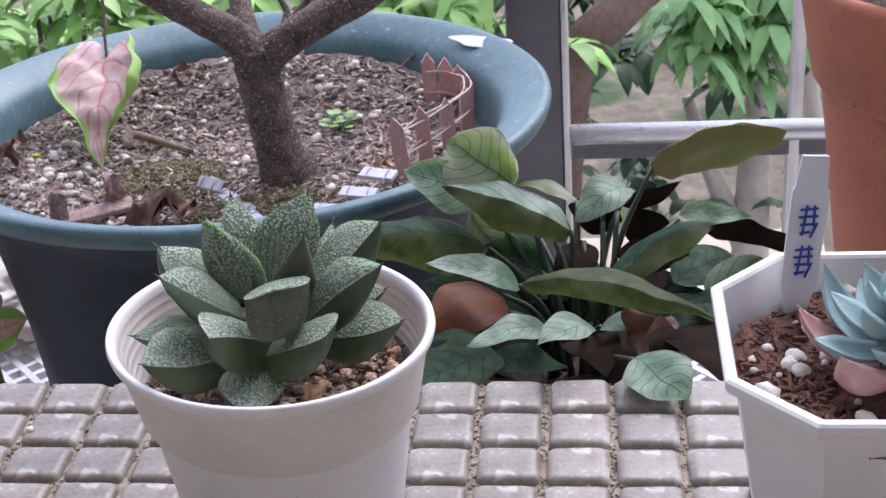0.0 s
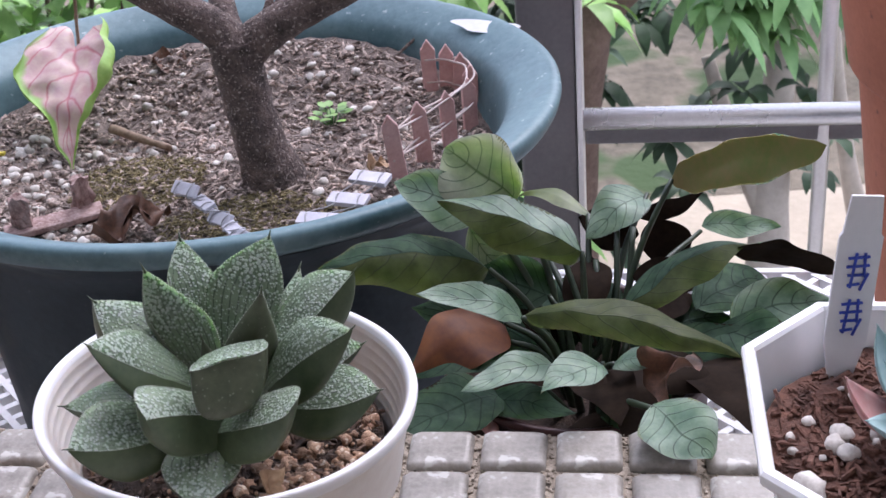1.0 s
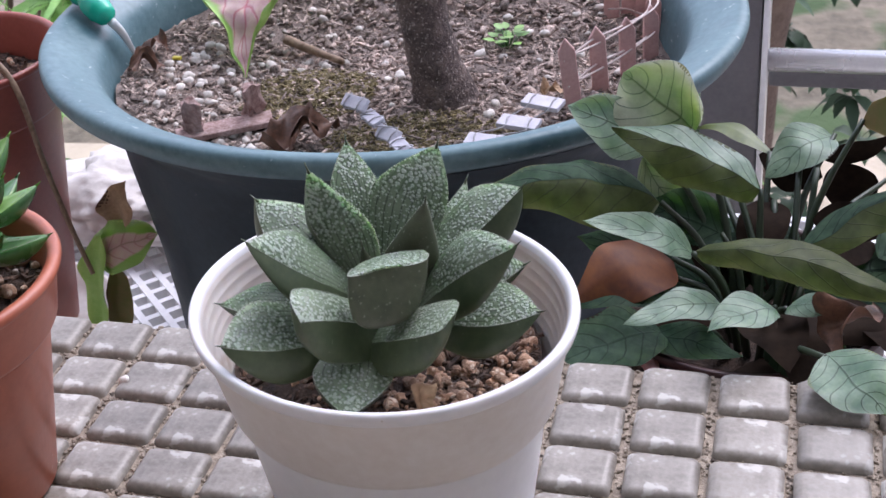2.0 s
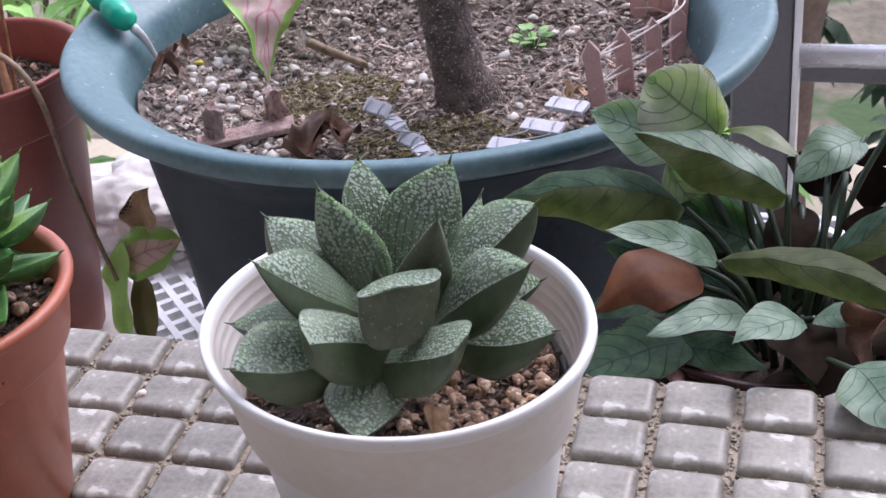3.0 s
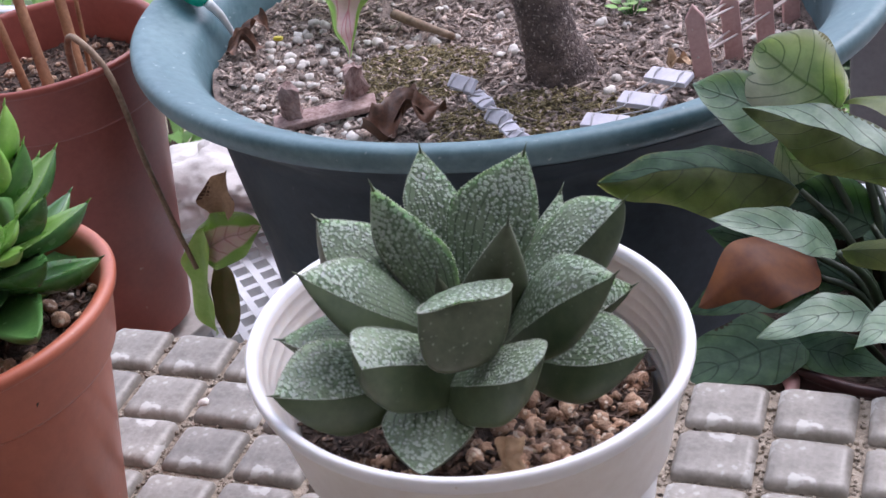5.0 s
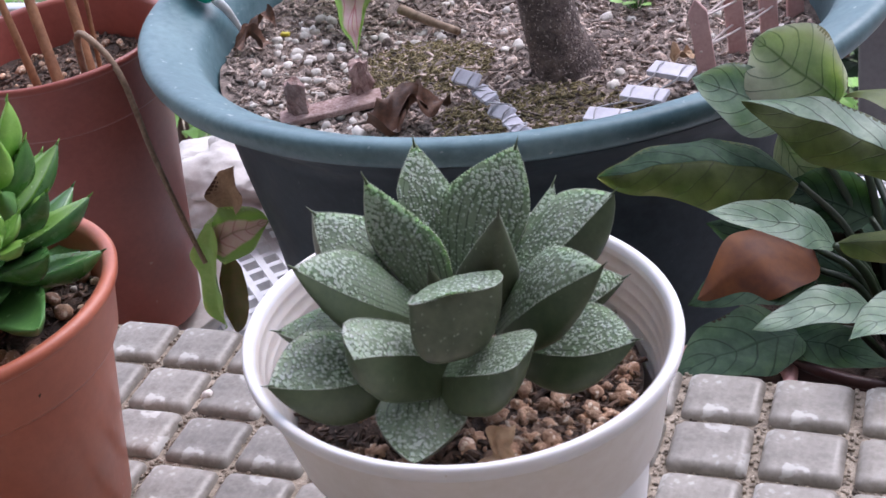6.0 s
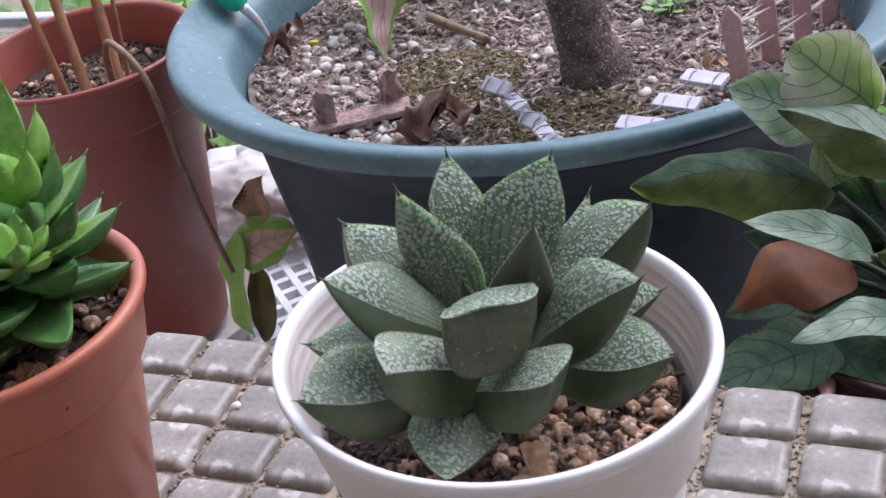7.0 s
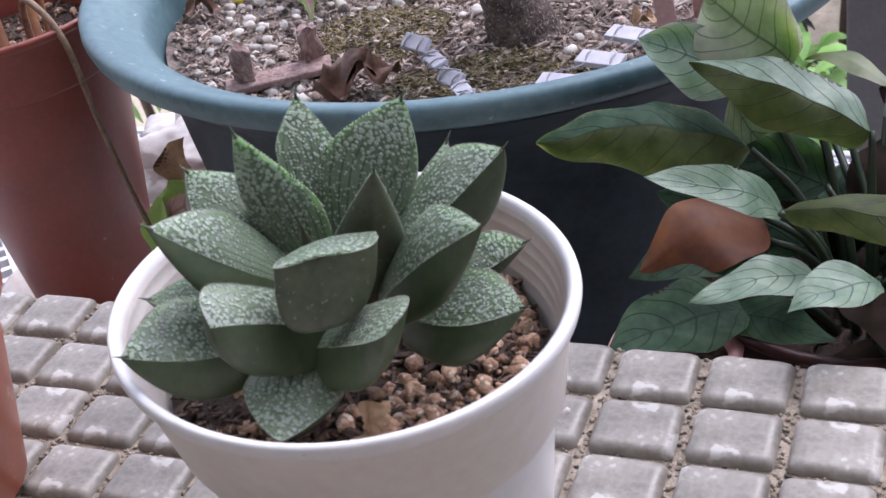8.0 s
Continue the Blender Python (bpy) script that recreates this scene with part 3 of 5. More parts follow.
def tile_mesh(k):
    bm = bmesh.new()
    rnd = hsh("tile", k)
    n, half, top = 8, 0.01055, 0.0034
    g = [[None] * (n + 1) for _ in range(n + 1)]
    for i in range(n + 1):
        for j in range(n + 1):
            u, v = i / n * 2 - 1, j / n * 2 - 1
            u, v = math.copysign(abs(u) ** 0.42, u), math.copysign(abs(v) ** 0.42, v)
            e = max(abs(u), abs(v))
            c = (abs(u) ** 14 + abs(v) ** 14) ** (1 / 14)
            sh = 1 if c < 1e-6 else min(1.0, e / c * 1.0)
            z = top * (1 - 0.42 * max(0.0, (c - 0.84) / 0.16) ** 1.6) + 0.00016 * rnd.uniform(-1, 1)
            g[i][j] = bm.verts.new((u * half * sh, v * (half - 0.0014) * sh, max(z, 0.0004)))
    for i in range(n):
        for j in range(n):
            bm.faces.new((g[i][j], g[i + 1][j], g[i + 1][j + 1], g[i][j + 1]))
    rim = [g[i][0] for i in range(n)] + [g[n][j] for j in range(n)] + [g[i][n] for i in range(n, 0, -1)] + [g[0][j] for j in range(n, 0, -1)]
    low = [bm.verts.new((v.co.x * 1.015, v.co.y * 1.015, -0.0025)) for v in rim]
    for a in range(len(rim)):
        b = (a + 1) % len(rim)
        bm.faces.new((rim[a], low[a], low[b], rim[b]))
    return mesh_of("tile", bm, M["tile"])


# grains of sand and dirt lying in the joints
spots = []
rnd = hsh("sand")
for c in range(-7, 13):
    for r in range(0, 9):
        for k in range(44):
            if rnd.random() < 0.5:
                x, y = (c - 4) * PITCH + rnd.uniform(-0.0012, 0.0012), ROW * (1 - r) - rnd.uniform(0, ROW)
            else:
                x, y = (c - 4) * PITCH + rnd.uniform(0, PITCH), -r * ROW + rnd.uniform(-0.0012, 0.0012)
            spots.append((x, y, rnd.uniform(0.0001, 0.0009), rnd.uniform(0.0003, 0.0010)))
pebbles(spots, "joint_sand", M["grout"], "loose sand and dirt in tile joints", subdiv=1)
pebbles([(-0.0693, -0.0131, 0.0032, 0.0022), (0.0655, -0.009, 0.0030, 0.0012)], "pebble", M["perlite"], "small white pebbles lying on tile joints", subdiv=2)

balcony_floor = solo("balcony_floor", box((-1.6, -1.4, -0.75), (1.6, 0.62, -0.70)), M["concrete"], "grey concrete balcony floor", "floor", "structure")
# unseen ceiling and house wall, added to block and bounce daylight
ceiling = solo("ceiling", box((-1.6, -1.4, 1.55), (1.6, -0.20, 1.67)), M["plaster"], "plain painted ceiling, unseen, added to shape the daylight", "ceiling", "structure")
unseen_wall_house = solo("unseen_wall_house", box((-1.6, -1.52, -0.75), (1.6, -1.402, 1.67)), M["plaster"], "plain painted house wall, unseen, added to bounce daylight", "wall", "structure")
# unseen side walls, added to cut sideways sky light and deepen contrast
for x in (-1.72, 1.602):
    solo("unseen_wall_side", box((x, -1.52, -0.75), (x + 0.118, 0.62, 1.67)), M["plaster"], "plain painted side wall, unseen, added to block sky light", "wall", "structure")
ledge_body = solo("ledge_wall", box((-0.40, -0.45, -0.698), (0.60, 0.0185, -0.162)), M["concrete"], "concrete wall under the tiled ledge", "wall", "structure")


# white lattice rack on which the large pots stand
def lattice(name, x0, x1, y0, y1, z, label):
    bm = bmesh.new()
    step, bar, h = 0.0125, 0.0021, 0.006
    span = (x1 - x0) + (y1 - y0)
    n = int(span / (step * math.sqrt(2)))
    for s in (1, -1):
        for k in range(n + 1):
            o = k * step * math.sqrt(2)
            if s > 0:
                p = (x0 + max(0, o - (y1 - y0)), y0 + min(o, y1 - y0))
                q = (x0 + min(o, x1 - x0), y0 + max(0, o - (x1 - x0)))
            else:
                p = (x1 - max(0, o - (y1 - y0)), y0 + min(o, y1 - y0))
                q = (x1 - min(o, x1 - x0), y0 + max(0, o - (x1 - x0)))
            a, b = Vector((*p, 0)), Vector((*q, 0))
            if (b - a).length < 0.004:
                continue
            d = (b - a).normalized()
            w = Vector((-d.y, d.x, 0)) * bar
            zz = z - (0.0006 if s < 0 else 0)
            v = [bm.verts.new(c + Vector((0, 0, e))) for e in (zz, zz - h) for c in (a - w, b - w, b + w, a + w)]
            for f in ((0, 1, 2, 3), (7, 6, 5, 4), (0, 4, 5, 1), (1, 5, 6, 2), (2, 6, 7, 3), (3, 7, 4, 0)):
                bm.faces.new([v[i] for i in f])
    bmesh.ops.recalc_face_normals(bm, faces=bm.faces)
    ob = thing(name, ((x0 + x1) / 2, (y0 + y1) / 2, z - 0.02), label, "rack")
    part("lattice", bm, M["grate"], ob, smooth=False)
    for a, b in (((x0 - 0.006, y0 - 0.006), (x1 + 0.006, y0)), ((x0 - 0.006, y1), (x1 + 0.006, y1 + 0.006)), ((x0 - 0.006, y0), (x0, y1)), ((x1, y0), (x1 + 0.006, y1))):
        part("frame_bar", box((*a, z - 0.022), (*b, z + 0.001), 0.001), M["grate"], ob)
    for x in (x0 + 0.02, x1 - 0.02):
        for y in (y0 + 0.02, y1 - 0.02):
            part("leg", tube([(x, y, z - 0.021), (x, y, -0.70)], 0.009, 10, 1), M["grate"], ob)
    return ob


lattice("plant_rack", -0.52, 0.02, 0.035, 0.395, -0.16, "white plastic lattice plant rack under the pots")
lattice("plant_rack", 0.036, 0.56, 0.035, 0.395, -0.16, "white plastic lattice plant rack beside the railing")

# railing
railing = thing("railing", (0.1, 0.53, -0.70), "steel balcony railing with grey post and tubes", "railing")
part("post", box((0.0756, 0.51, -0.699), (0.114, 0.55, 1.549), 0.002), M["grey_paint"], railing, "grey painted steel post")
part("edge_strip", box((0.1145, 0.5085, -0.699), (0.1185, 0.55, 1.549), 0.0008), M["alu"], railing, "bright aluminium edge strip")
part("rail", tube([(0.1187, 0.5185, -0.109), (1.58, 0.5185, -0.106)], 0.0078, 20, 1), M["steel"], railing, "shiny round steel rail")
part("rail", tube([(-1.58, 0.5185, -0.110), (0.0754, 0.5185, -0.109)], 0.0078, 20, 1), M["steel"], railing)
part("lower_rail", tube([(0.1187, 0.5185, -0.247), (1.58, 0.5185, -0.244)], 0.0068, 16, 1), M["alu"], railing)
part("lower_rail", tube([(-1.58, 0.5185, -0.247), (0.0754, 0.5185, -0.247)], 0.0068, 16, 1), M["alu"], railing)
part("rear_rail", box((0.1187, 0.556, -0.146), (1.58, 0.566, -0.130), 0.002), M["grey_paint"], railing)
for x in (0.287, 0.66):
    part("upright", tube([(x, 0.56, -0.699), (x - 0.004, 0.56, 0.85)], 0.0055, 12, 1), M["alu"], railing)


# garden: ground to the horizon, trees and shrubs
def ground_height(x, y):
    return -2.35 + 0.05 * max(0, y - 3) + 0.10 * noise.noise(Vector((x * 0.7, y * 0.7, 3))) + (0.9 * (1 - math.exp(-max(0, y - 9) / 20)))


bm = bmesh.new()
xs = [-400, -120, -40, -18] + [-9 + 0.5 * i for i in range(37)] + [18, 40, 120, 400]
ys = [0.9 + 0.4 * i for i in range(28)] + [14, 18, 25, 40, 80, 200, 900]
vg = [[bm.verts.new((x, y, ground_height(x, min(y, 60)))) for x in xs] for y in ys]
for a, b in zip(vg, vg[1:]):
    for i in range(len(xs) - 1):
        bm.faces.new((a[i], a[i + 1], b[i + 1], b[i]))
solo("ground", bm, M["earth"], "brown leaf-strewn garden slope", "ground", "structure")
bm = bmesh.new()
rows = []
for i in range(26):
    x = -5 + 0.5 * i
    y = 4.1 + 0.08 * x + 0.06 * math.sin(x)
    rows.append([bm.verts.new((x, y + w, ground_height(x, y + w) + 0.04)) for w in (-0.42, -0.2, 0.0, 0.2, 0.42)])
for a, b in zip(rows, rows[1:]):
    for k in range(4):
        bm.faces.new((a[k], b[k], b[k + 1], a[k + 1]))
solo("path", bm, M["path"], "beige footpath across the garden slope", "path", "structure")


def leaf_cloud(clusters, leaf_len, leaf_w, seed, droop=0.4, per=9, spread=1.0):
    """Rosettes of real leaves: each cluster a centre from which leaves spread out."""
    vs, fs = [], []
    rnd = hsh("cloud", seed)
    for c in clusters:
        c = Vector(c)
        tilt = Euler((rnd.uniform(-0.5, 0.5), rnd.uniform(-0.5, 0.5), rnd.uniform(0, 6.3))).to_matrix()
        for k in range(per):
            a = 2 * math.pi * k / per + rnd.uniform(-0.2, 0.2)
            el = rnd.uniform(-0.3, 0.45) * spread
            d = tilt @ Vector((math.cos(a) * math.cos(el), math.sin(a) * math.cos(el), math.sin(el)))
            side = d.cross(Vector((0, 0, 1)))
            side = side.normalized() if side.length > 0.01 else Vector((1, 0, 0))
            L, W = leaf_len * rnd.uniform(0.7, 1.15), leaf_w * rnd.uniform(0.8, 1.2)
            o = len(vs)
            for u, w, lift in ((0.08, 0.1, 0), (0.35, 0.85, 0.05), (0.65, 1.0, 0.02), (0.88, 0.55, -0.08), (1.0, 0.02, -0.18)):
                p = c + d * (L * u) + Vector((0, 0, L * (lift - droop * u * u * 0.6)))
                vs += [tuple(p - side * (W * w * 0.5) + Vector((0, 0, W * 0.12 * w))), tuple(p), tuple(p + side * (W * w * 0.5) + Vector((0, 0, W * 0.12 * w)))]
            for i in range(4):
                q = o + 3 * i
                fs += [(q, q + 1, q + 4, q + 3), (q + 1, q + 2, q + 5, q + 4)]
    return vs, fs


def foliage(name, parent, clusters, leaf_len, leaf_w, mat, seed, **kw):
    vs, fs = leaf_cloud(clusters, leaf_len, leaf_w, seed, **kw)
    me = bpy.data.meshes.new(name)
    me.from_pydata(vs, [], fs)
    me.materials.append(mat)
    me.polygons.foreach_set("use_smooth", [True] * len(me.polygons))
    ob = new(name, me)
    ob.parent = parent
    ob.location = -root_of(parent).location
    return ob


def scatter(center, size, n, seed):
    rnd = hsh("scatter", seed)
    return [(center[0] + rnd.gauss(0, 0.5) * size[0], center[1] + rnd.gauss(0, 0.5) * size[1], center[2] + rnd.gauss(0, 0.5) * size[2]) for _ in range(n)]


def shrub(at, size, n, leaf_len, leaf_w, mat, label, seed, per=9):
    g = ground_height(at[0], at[1])
    ob = thing("shrub", (at[0], at[1], g), label, "shrub")
    bm = bmesh.new()
    rnd = hsh("shrubstem", seed)
    for k in range(9):
        x, y = at[0] + rnd.uniform(-1, 1) * size[0] * 0.5, at[1] + rnd.uniform(-1, 1) * size[1] * 0.4
        tube([(at[0] + rnd.uniform(-0.1, 0.1), at[1], g - 0.05), ((at[0] + x) / 2, (at[1] + y) / 2, (g + at[2]) / 2), (x, y, at[2])], [0.025, 0.015, 0.006], 6, 3, bm=bm)
    part("stems", bm, M["far_bark"], ob)
    foliage("crown", ob, scatter(at, size, n, seed), leaf_len, leaf_w, mat, seed, per=per)
    return ob


shrub((-1.35, 2.75, -0.72), (1.1, 0.55, 0.42), 150, 0.15, 0.042, M["lime_leaf"], "bright green shrub with finger-like leaf whorls", 1)
shrub((-0.50, 2.95, -0.72), (0.55, 0.4, 0.30), 60, 0.15, 0.042, M["lime_leaf"], "bright green shrub beyond the railing", 2)
shrub((-2.6, 3.4, -1.0), (1.0, 0.8, 0.7), 120, 0.16, 0.045, M["lime_leaf"], "bright green garden shrub with whorled leaves", 3)
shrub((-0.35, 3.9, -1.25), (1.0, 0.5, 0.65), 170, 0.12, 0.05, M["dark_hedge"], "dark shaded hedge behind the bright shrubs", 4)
shrub((-0.22, 2.3, -1.25), (0.25, 0.3, 0.22), 30, 0.13, 0.04, M["lime_leaf"], "low bright green plant below the railing", 5)
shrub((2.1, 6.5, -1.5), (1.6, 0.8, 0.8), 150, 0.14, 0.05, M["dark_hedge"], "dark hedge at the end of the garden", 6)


def tree(label, trunk_pts, radii, limbs, clusters, leaf_len, leaf_w, mat, bark, seed, per=8):
    ob = thing("tree", trunk_pts[0], label, "tree")
    part("trunk", tube(trunk_pts, radii, 14, 5, 0.05, seed=seed), bark, ob)
    for k, (pts, rr) in enumerate(limbs):
        part("limb", tube(pts, rr, 9, 4, 0.05, seed=seed + k), bark, ob)
    if clusters:
        foliage("crown", ob, clusters, leaf_len, leaf_w, mat, seed, per=per, droop=0.9)
    return ob


tree("pale-barked tree with drooping green leaves", [(0.62, 3.60, -2.4), (0.63, 3.68, -1.7), (0.66, 3.8, -1.2), (0.68, 3.9, -0.4), (0.62, 4.0, 0.8)], [0.085, 0.055, 0.048, 0.045, 0.03],
     [([(0.63, 3.66, -1.9), (0.50, 3.7, -1.6), (0.42, 3.75, -1.35)], [0.045, 0.032, 0.02]), ([(0.66, 3.8, -1.2), (0.5, 3.5, -0.9), (0.4, 3.3, -0.85)], [0.03, 0.02, 0.008]), ([(0.67, 3.85, -0.9), (0.85, 3.6, -0.8), (0.95, 3.5, -0.85)], [0.03, 0.02, 0.008])],
     scatter((0.50, 3.35, -0.98), (0.20, 0.2, 0.20), 32, 11) + scatter((0.80, 3.5, -1.0), (0.24, 0.2, 0.16), 26, 12) + scatter((0.6, 3.6, -0.2), (0.9, 0.6, 0.4), 60, 13),
     0.13, 0.048, M["far_leaf"], M["pale_bark"], 21)
tree("brown tree with a crooked leaning trunk", [(0.02, 3.05, -2.4), (0.03, 3.0, -1.5), (0.06, 2.92, -1.05), (0.10, 2.9, -0.88), (0.28, 2.95, -0.72), (0.55, 3.0, -0.5), (0.8, 3.2, 0.2)], [0.09, 0.05, 0.05, 0.06, 0.05, 0.05, 0.03],
     [([(0.07, 2.92, -1.0), (0.02, 2.9, -0.8), (0.0, 2.9, -0.2)], [0.045, 0.04, 0.03])], [], 0, 0, None, M["far_bark"], 31)
tree("slim pale tree trunk on the slope", [(1.05, 4.2, -2.3), (0.95, 4.2, -1.9), (0.86, 4.25, -1.2), (0.9, 4.3, 0.4)], [0.05, 0.03, 0.03, 0.02], [], scatter((1.3, 4.0, -0.6), (0.7, 0.4, 0.4), 40, 14), 0.12, 0.045, M["far_leaf"], M["pale_bark"], 41)

# ---- large pots behind the ledge ----
BX, BY = -0.050, 0.2466
tub = thing("planter_tub", (BX, BY, -0.16), "round weathered blue-green plastic planter tub", "planter")
# flare underside goes with the dark wall, which paints the shade there
part("body", lathe([(0, -0.154), (0.118, -0.154), (0.121, -0.159), (0.1235, -0.152), (0.125, -0.11), (0.128, -0.072), (0.1342, -0.030), (0.1372, -0.006), (0.1400, 0.001), (0.1460, 0.0070), (0.1570, 0.0160), (0.1622, 0.0198)], BX, BY, 128, squash=0.924), M["blue_body"], tub, "dark slate tub wall, shade under the rim in its colour")
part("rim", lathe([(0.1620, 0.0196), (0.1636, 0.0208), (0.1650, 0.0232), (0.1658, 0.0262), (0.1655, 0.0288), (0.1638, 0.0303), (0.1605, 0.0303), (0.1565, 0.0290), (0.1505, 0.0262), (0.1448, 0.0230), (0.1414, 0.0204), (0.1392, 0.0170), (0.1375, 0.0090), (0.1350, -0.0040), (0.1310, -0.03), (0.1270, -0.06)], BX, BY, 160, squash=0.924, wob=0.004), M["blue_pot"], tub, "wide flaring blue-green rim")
bm = bmesh.new()
ring = [bm.verts.new((0.0735 + 0.017 * math.cos(a) * (1 + 0.25 * math.sin(3 * a)), 0.333 + 0.007 * math.sin(a) * (1 + 0.3 * math.cos(2 * a)) - 0.006 * math.cos(a), 0.0284 + 0.0016 * math.sin(a))) for a in [i * 0.3142 for i in range(20)]]
bm.faces.new(ring)
part("peeled_patch", bm, M["flake"], tub, "white peeled patch on the rim")


def bed(x, y):
    d = math.hypot(x + 0.02, y - 0.222)
    back = min(max((y - 0.285) / 0.08, 0.0), 1.0)
    bank = min(max((-0.115 - x) / 0.06, 0.0), 1.0)
    return -0.009 + 0.013 * bank * bank + 0.021 * back * back * (3 - 2 * back) + 0.006 * math.exp(-(d / 0.035) ** 2) + 0.003 * noise.noise(Vector((x * 25, y * 25, 0.5))) + 0.004 * math.exp(-(((x + 0.09) / 0.03) ** 2 + ((y - 0.222) / 0.02) ** 2))


soil_disc(BX, BY, 0.1352, bed, M["tub_soil"], "potting_soil", "dark crumbly soil filling the tub", 40, 120, 0.0025, squash=0.920)


def spread(n, seed, cx, cy, rad, fn, smin, smax, keep=None, lift=0.3, squash=1.0):
    rnd = hsh("spread", seed)
    out = []
    while len(out) < n:
        x, y = cx + rnd.uniform(-rad, rad), cy + rnd.uniform(-rad, rad)
        if math.hypot(x - cx, (y - cy) / squash) > rad or (keep and rnd.random() > keep(x, y)):
            continue
        s = smin + (smax - smin) * rnd.random() ** 2
        out.append((x, y, fn(x, y) + s * lift, s))
    return out


crumbs(spread(15500, 1, BX, BY, 0.1325, bed, 0.0008, 0.0034, squash=0.905), "bark_litter", M["tub_crumb"], "fine bark litter over the soil")
moss_at = lambda x, y: 1.0 if (((x + 0.088) / 0.034) ** 2 + ((y - 0.226) / 0.032) ** 2 < 1 or ((x + 0.012) / 0.054) ** 2 + ((y - 0.181) / 0.026) ** 2 < 1) else 0.0
near_edge = lambda x, y: 0.02 if moss_at(x, y) else (1.0 if (x < -0.09 and y < 0.27) else (0.36 if y > 0.28 or x > 0.03 else 0.12))
pebbles([(-0.092, 0.162, -0.004, 0.0042)] + spread(360, 2, BX, BY, 0.124, bed, 0.0010, 0.0034, near_edge, 0.45, squash=0.92), "perlite", M["perlite"], "pale perlite stones scattered on the soil", lump=0.45)
pebbles(spread(340, 15, BX, BY, 0.126, bed, 0.0012, 0.0034, lambda x, y: 1.0 - 0.95 * moss_at(x, y), 0.35, squash=0.92), "bark_chips", M["tub_crumb"], "grey-brown bark lumps on the soil", lump=0.6)
crumbs(spread(9000, 3, BX, BY, 0.125, bed, 0.0005, 0.0019, moss_at, 0.9), "dry_moss", M["moss"], "olive-brown dry moss patches on the soil")

# bonsai trunk
sap = thing("small_tree", (-0.02, 0.222, bed(-0.02, 0.222) - 0.01), "small potted tree with dotted grey-brown bark", "tree")
trunk = tube([(-0.018, 0.222, -0.016), (-0.0195, 0.2225, -0.002), (-0.023, 0.223, 0.012), (-0.0265, 0.224, 0.032), (-0.0285, 0.225, 0.050), (-0.029, 0.226, 0.064), (-0.029, 0.2265, 0.071)], [0.0190, 0.0150, 0.0122, 0.0110, 0.0112, 0.0125, 0.0055], 30, 9, 0.05, seed=3)
part("trunk", trunk, M["bark"], sap)
part("branch", tube([(-0.027, 0.226, 0.056), (-0.037, 0.225, 0.071), (-0.055, 0.222, 0.084), (-0.078, 0.22, 0.100), (-0.12, 0.21, 0.135), (-0.15, 0.20, 0.19)], [0.0105, 0.0085, 0.0078, 0.0075, 0.006, 0.004], 16, 5, 0.04, seed=5), M["bark"], sap)
part("branch", tube([(-0.031, 0.226, 0.054), (-0.017, 0.227, 0.066), (0.004, 0.229, 0.078), (0.033, 0.231, 0.093), (0.07, 0.235, 0.125), (0.10, 0.24, 0.18)], [0.0105, 0.009, 0.0085, 0.008, 0.006, 0.004], 16, 5, 0.04, seed=6), M["bark"], sap)
part("branch", tube([(-0.030, 0.228, 0.058), (-0.036, 0.240, 0.070), (-0.0425, 0.258, 0.083), (-0.045, 0.275, 0.12), (-0.05, 0.28, 0.18)], [0.0085, 0.0062, 0.0055, 0.005, 0.003], 14, 5, 0.04, seed=7), M["bark"], sap)
part("twig", tube([(-0.015, 0.229, 0.072), (-0.013, 0.235, 0.080), (-0.017, 0.238, 0.087)], [0.003, 0.002, 0.0012], 8, 3, 0.1, seed=8), M["bark"], sap)
part("twig", tube([(-0.013, 0.231, 0.073), (-0.005, 0.236, 0.083), (0.002, 0.238, 0.090)], [0.003, 0.002, 0.0012], 8, 3, 0.1, seed=9), M["bark"], sap)

# caladium growing in the tub: a folded pink leaf on a thin stalk
cal = thing("caladium", (-0.139, 0.262, -0.014), "caladium with a pink leaf and green margin", "plant")
part("leaf", crinkle(rolled_leaf((-0.1380, 0.3070, 0.0340), (-0.1300, 0.2450, -0.0070), 0.0300, 0.0340), 0.0032, 85, 3), [M["caladium"], M["caladium_under"]], cal)
part("stalk", tube([(-0.1380, 0.3070, 0.0350), (-0.1380, 0.3100, 0.0460), (-0.1360, 0.3110, 0.0650), (-0.1320, 0.3080, 0.1160)], [0.0010, 0.0009, 0.0010], 8, 5), M["stalk"], cal)


# toy picket fence
def picket(x, y, z0, z1, lean, turn):
    bm = bmesh.new()
    w, t = 0.0039, 0.0012
    h = z1 - z0
    out = [(-w, 0), (w, 0), (w, h - 0.006), (0, h), (-w, h - 0.006)]
    m = Matrix.Translation((x, y, z0)) @ Matrix.Rotation(turn, 4, "Z") @ Matrix.Rotation(lean, 4, "Y")
    f = [bm.verts.new(m @ Vector((a, -t, b))) for a, b in out]
    g = [bm.verts.new(m @ Vector((a, t, b))) for a, b in out]
    bm.faces.new(f)
    bm.faces.new(g[::-1])
    for i in range(5):
        j = (i + 1) % 5
        bm.faces.new((f[i], g[i], g[j], f[j]))
    bmesh.ops.bevel(bm, geom=list(bm.edges), offset=0.0004, segments=1, affect="EDGES")
    bmesh.ops.recalc_face_normals(bm, faces=bm.faces)
    return bm


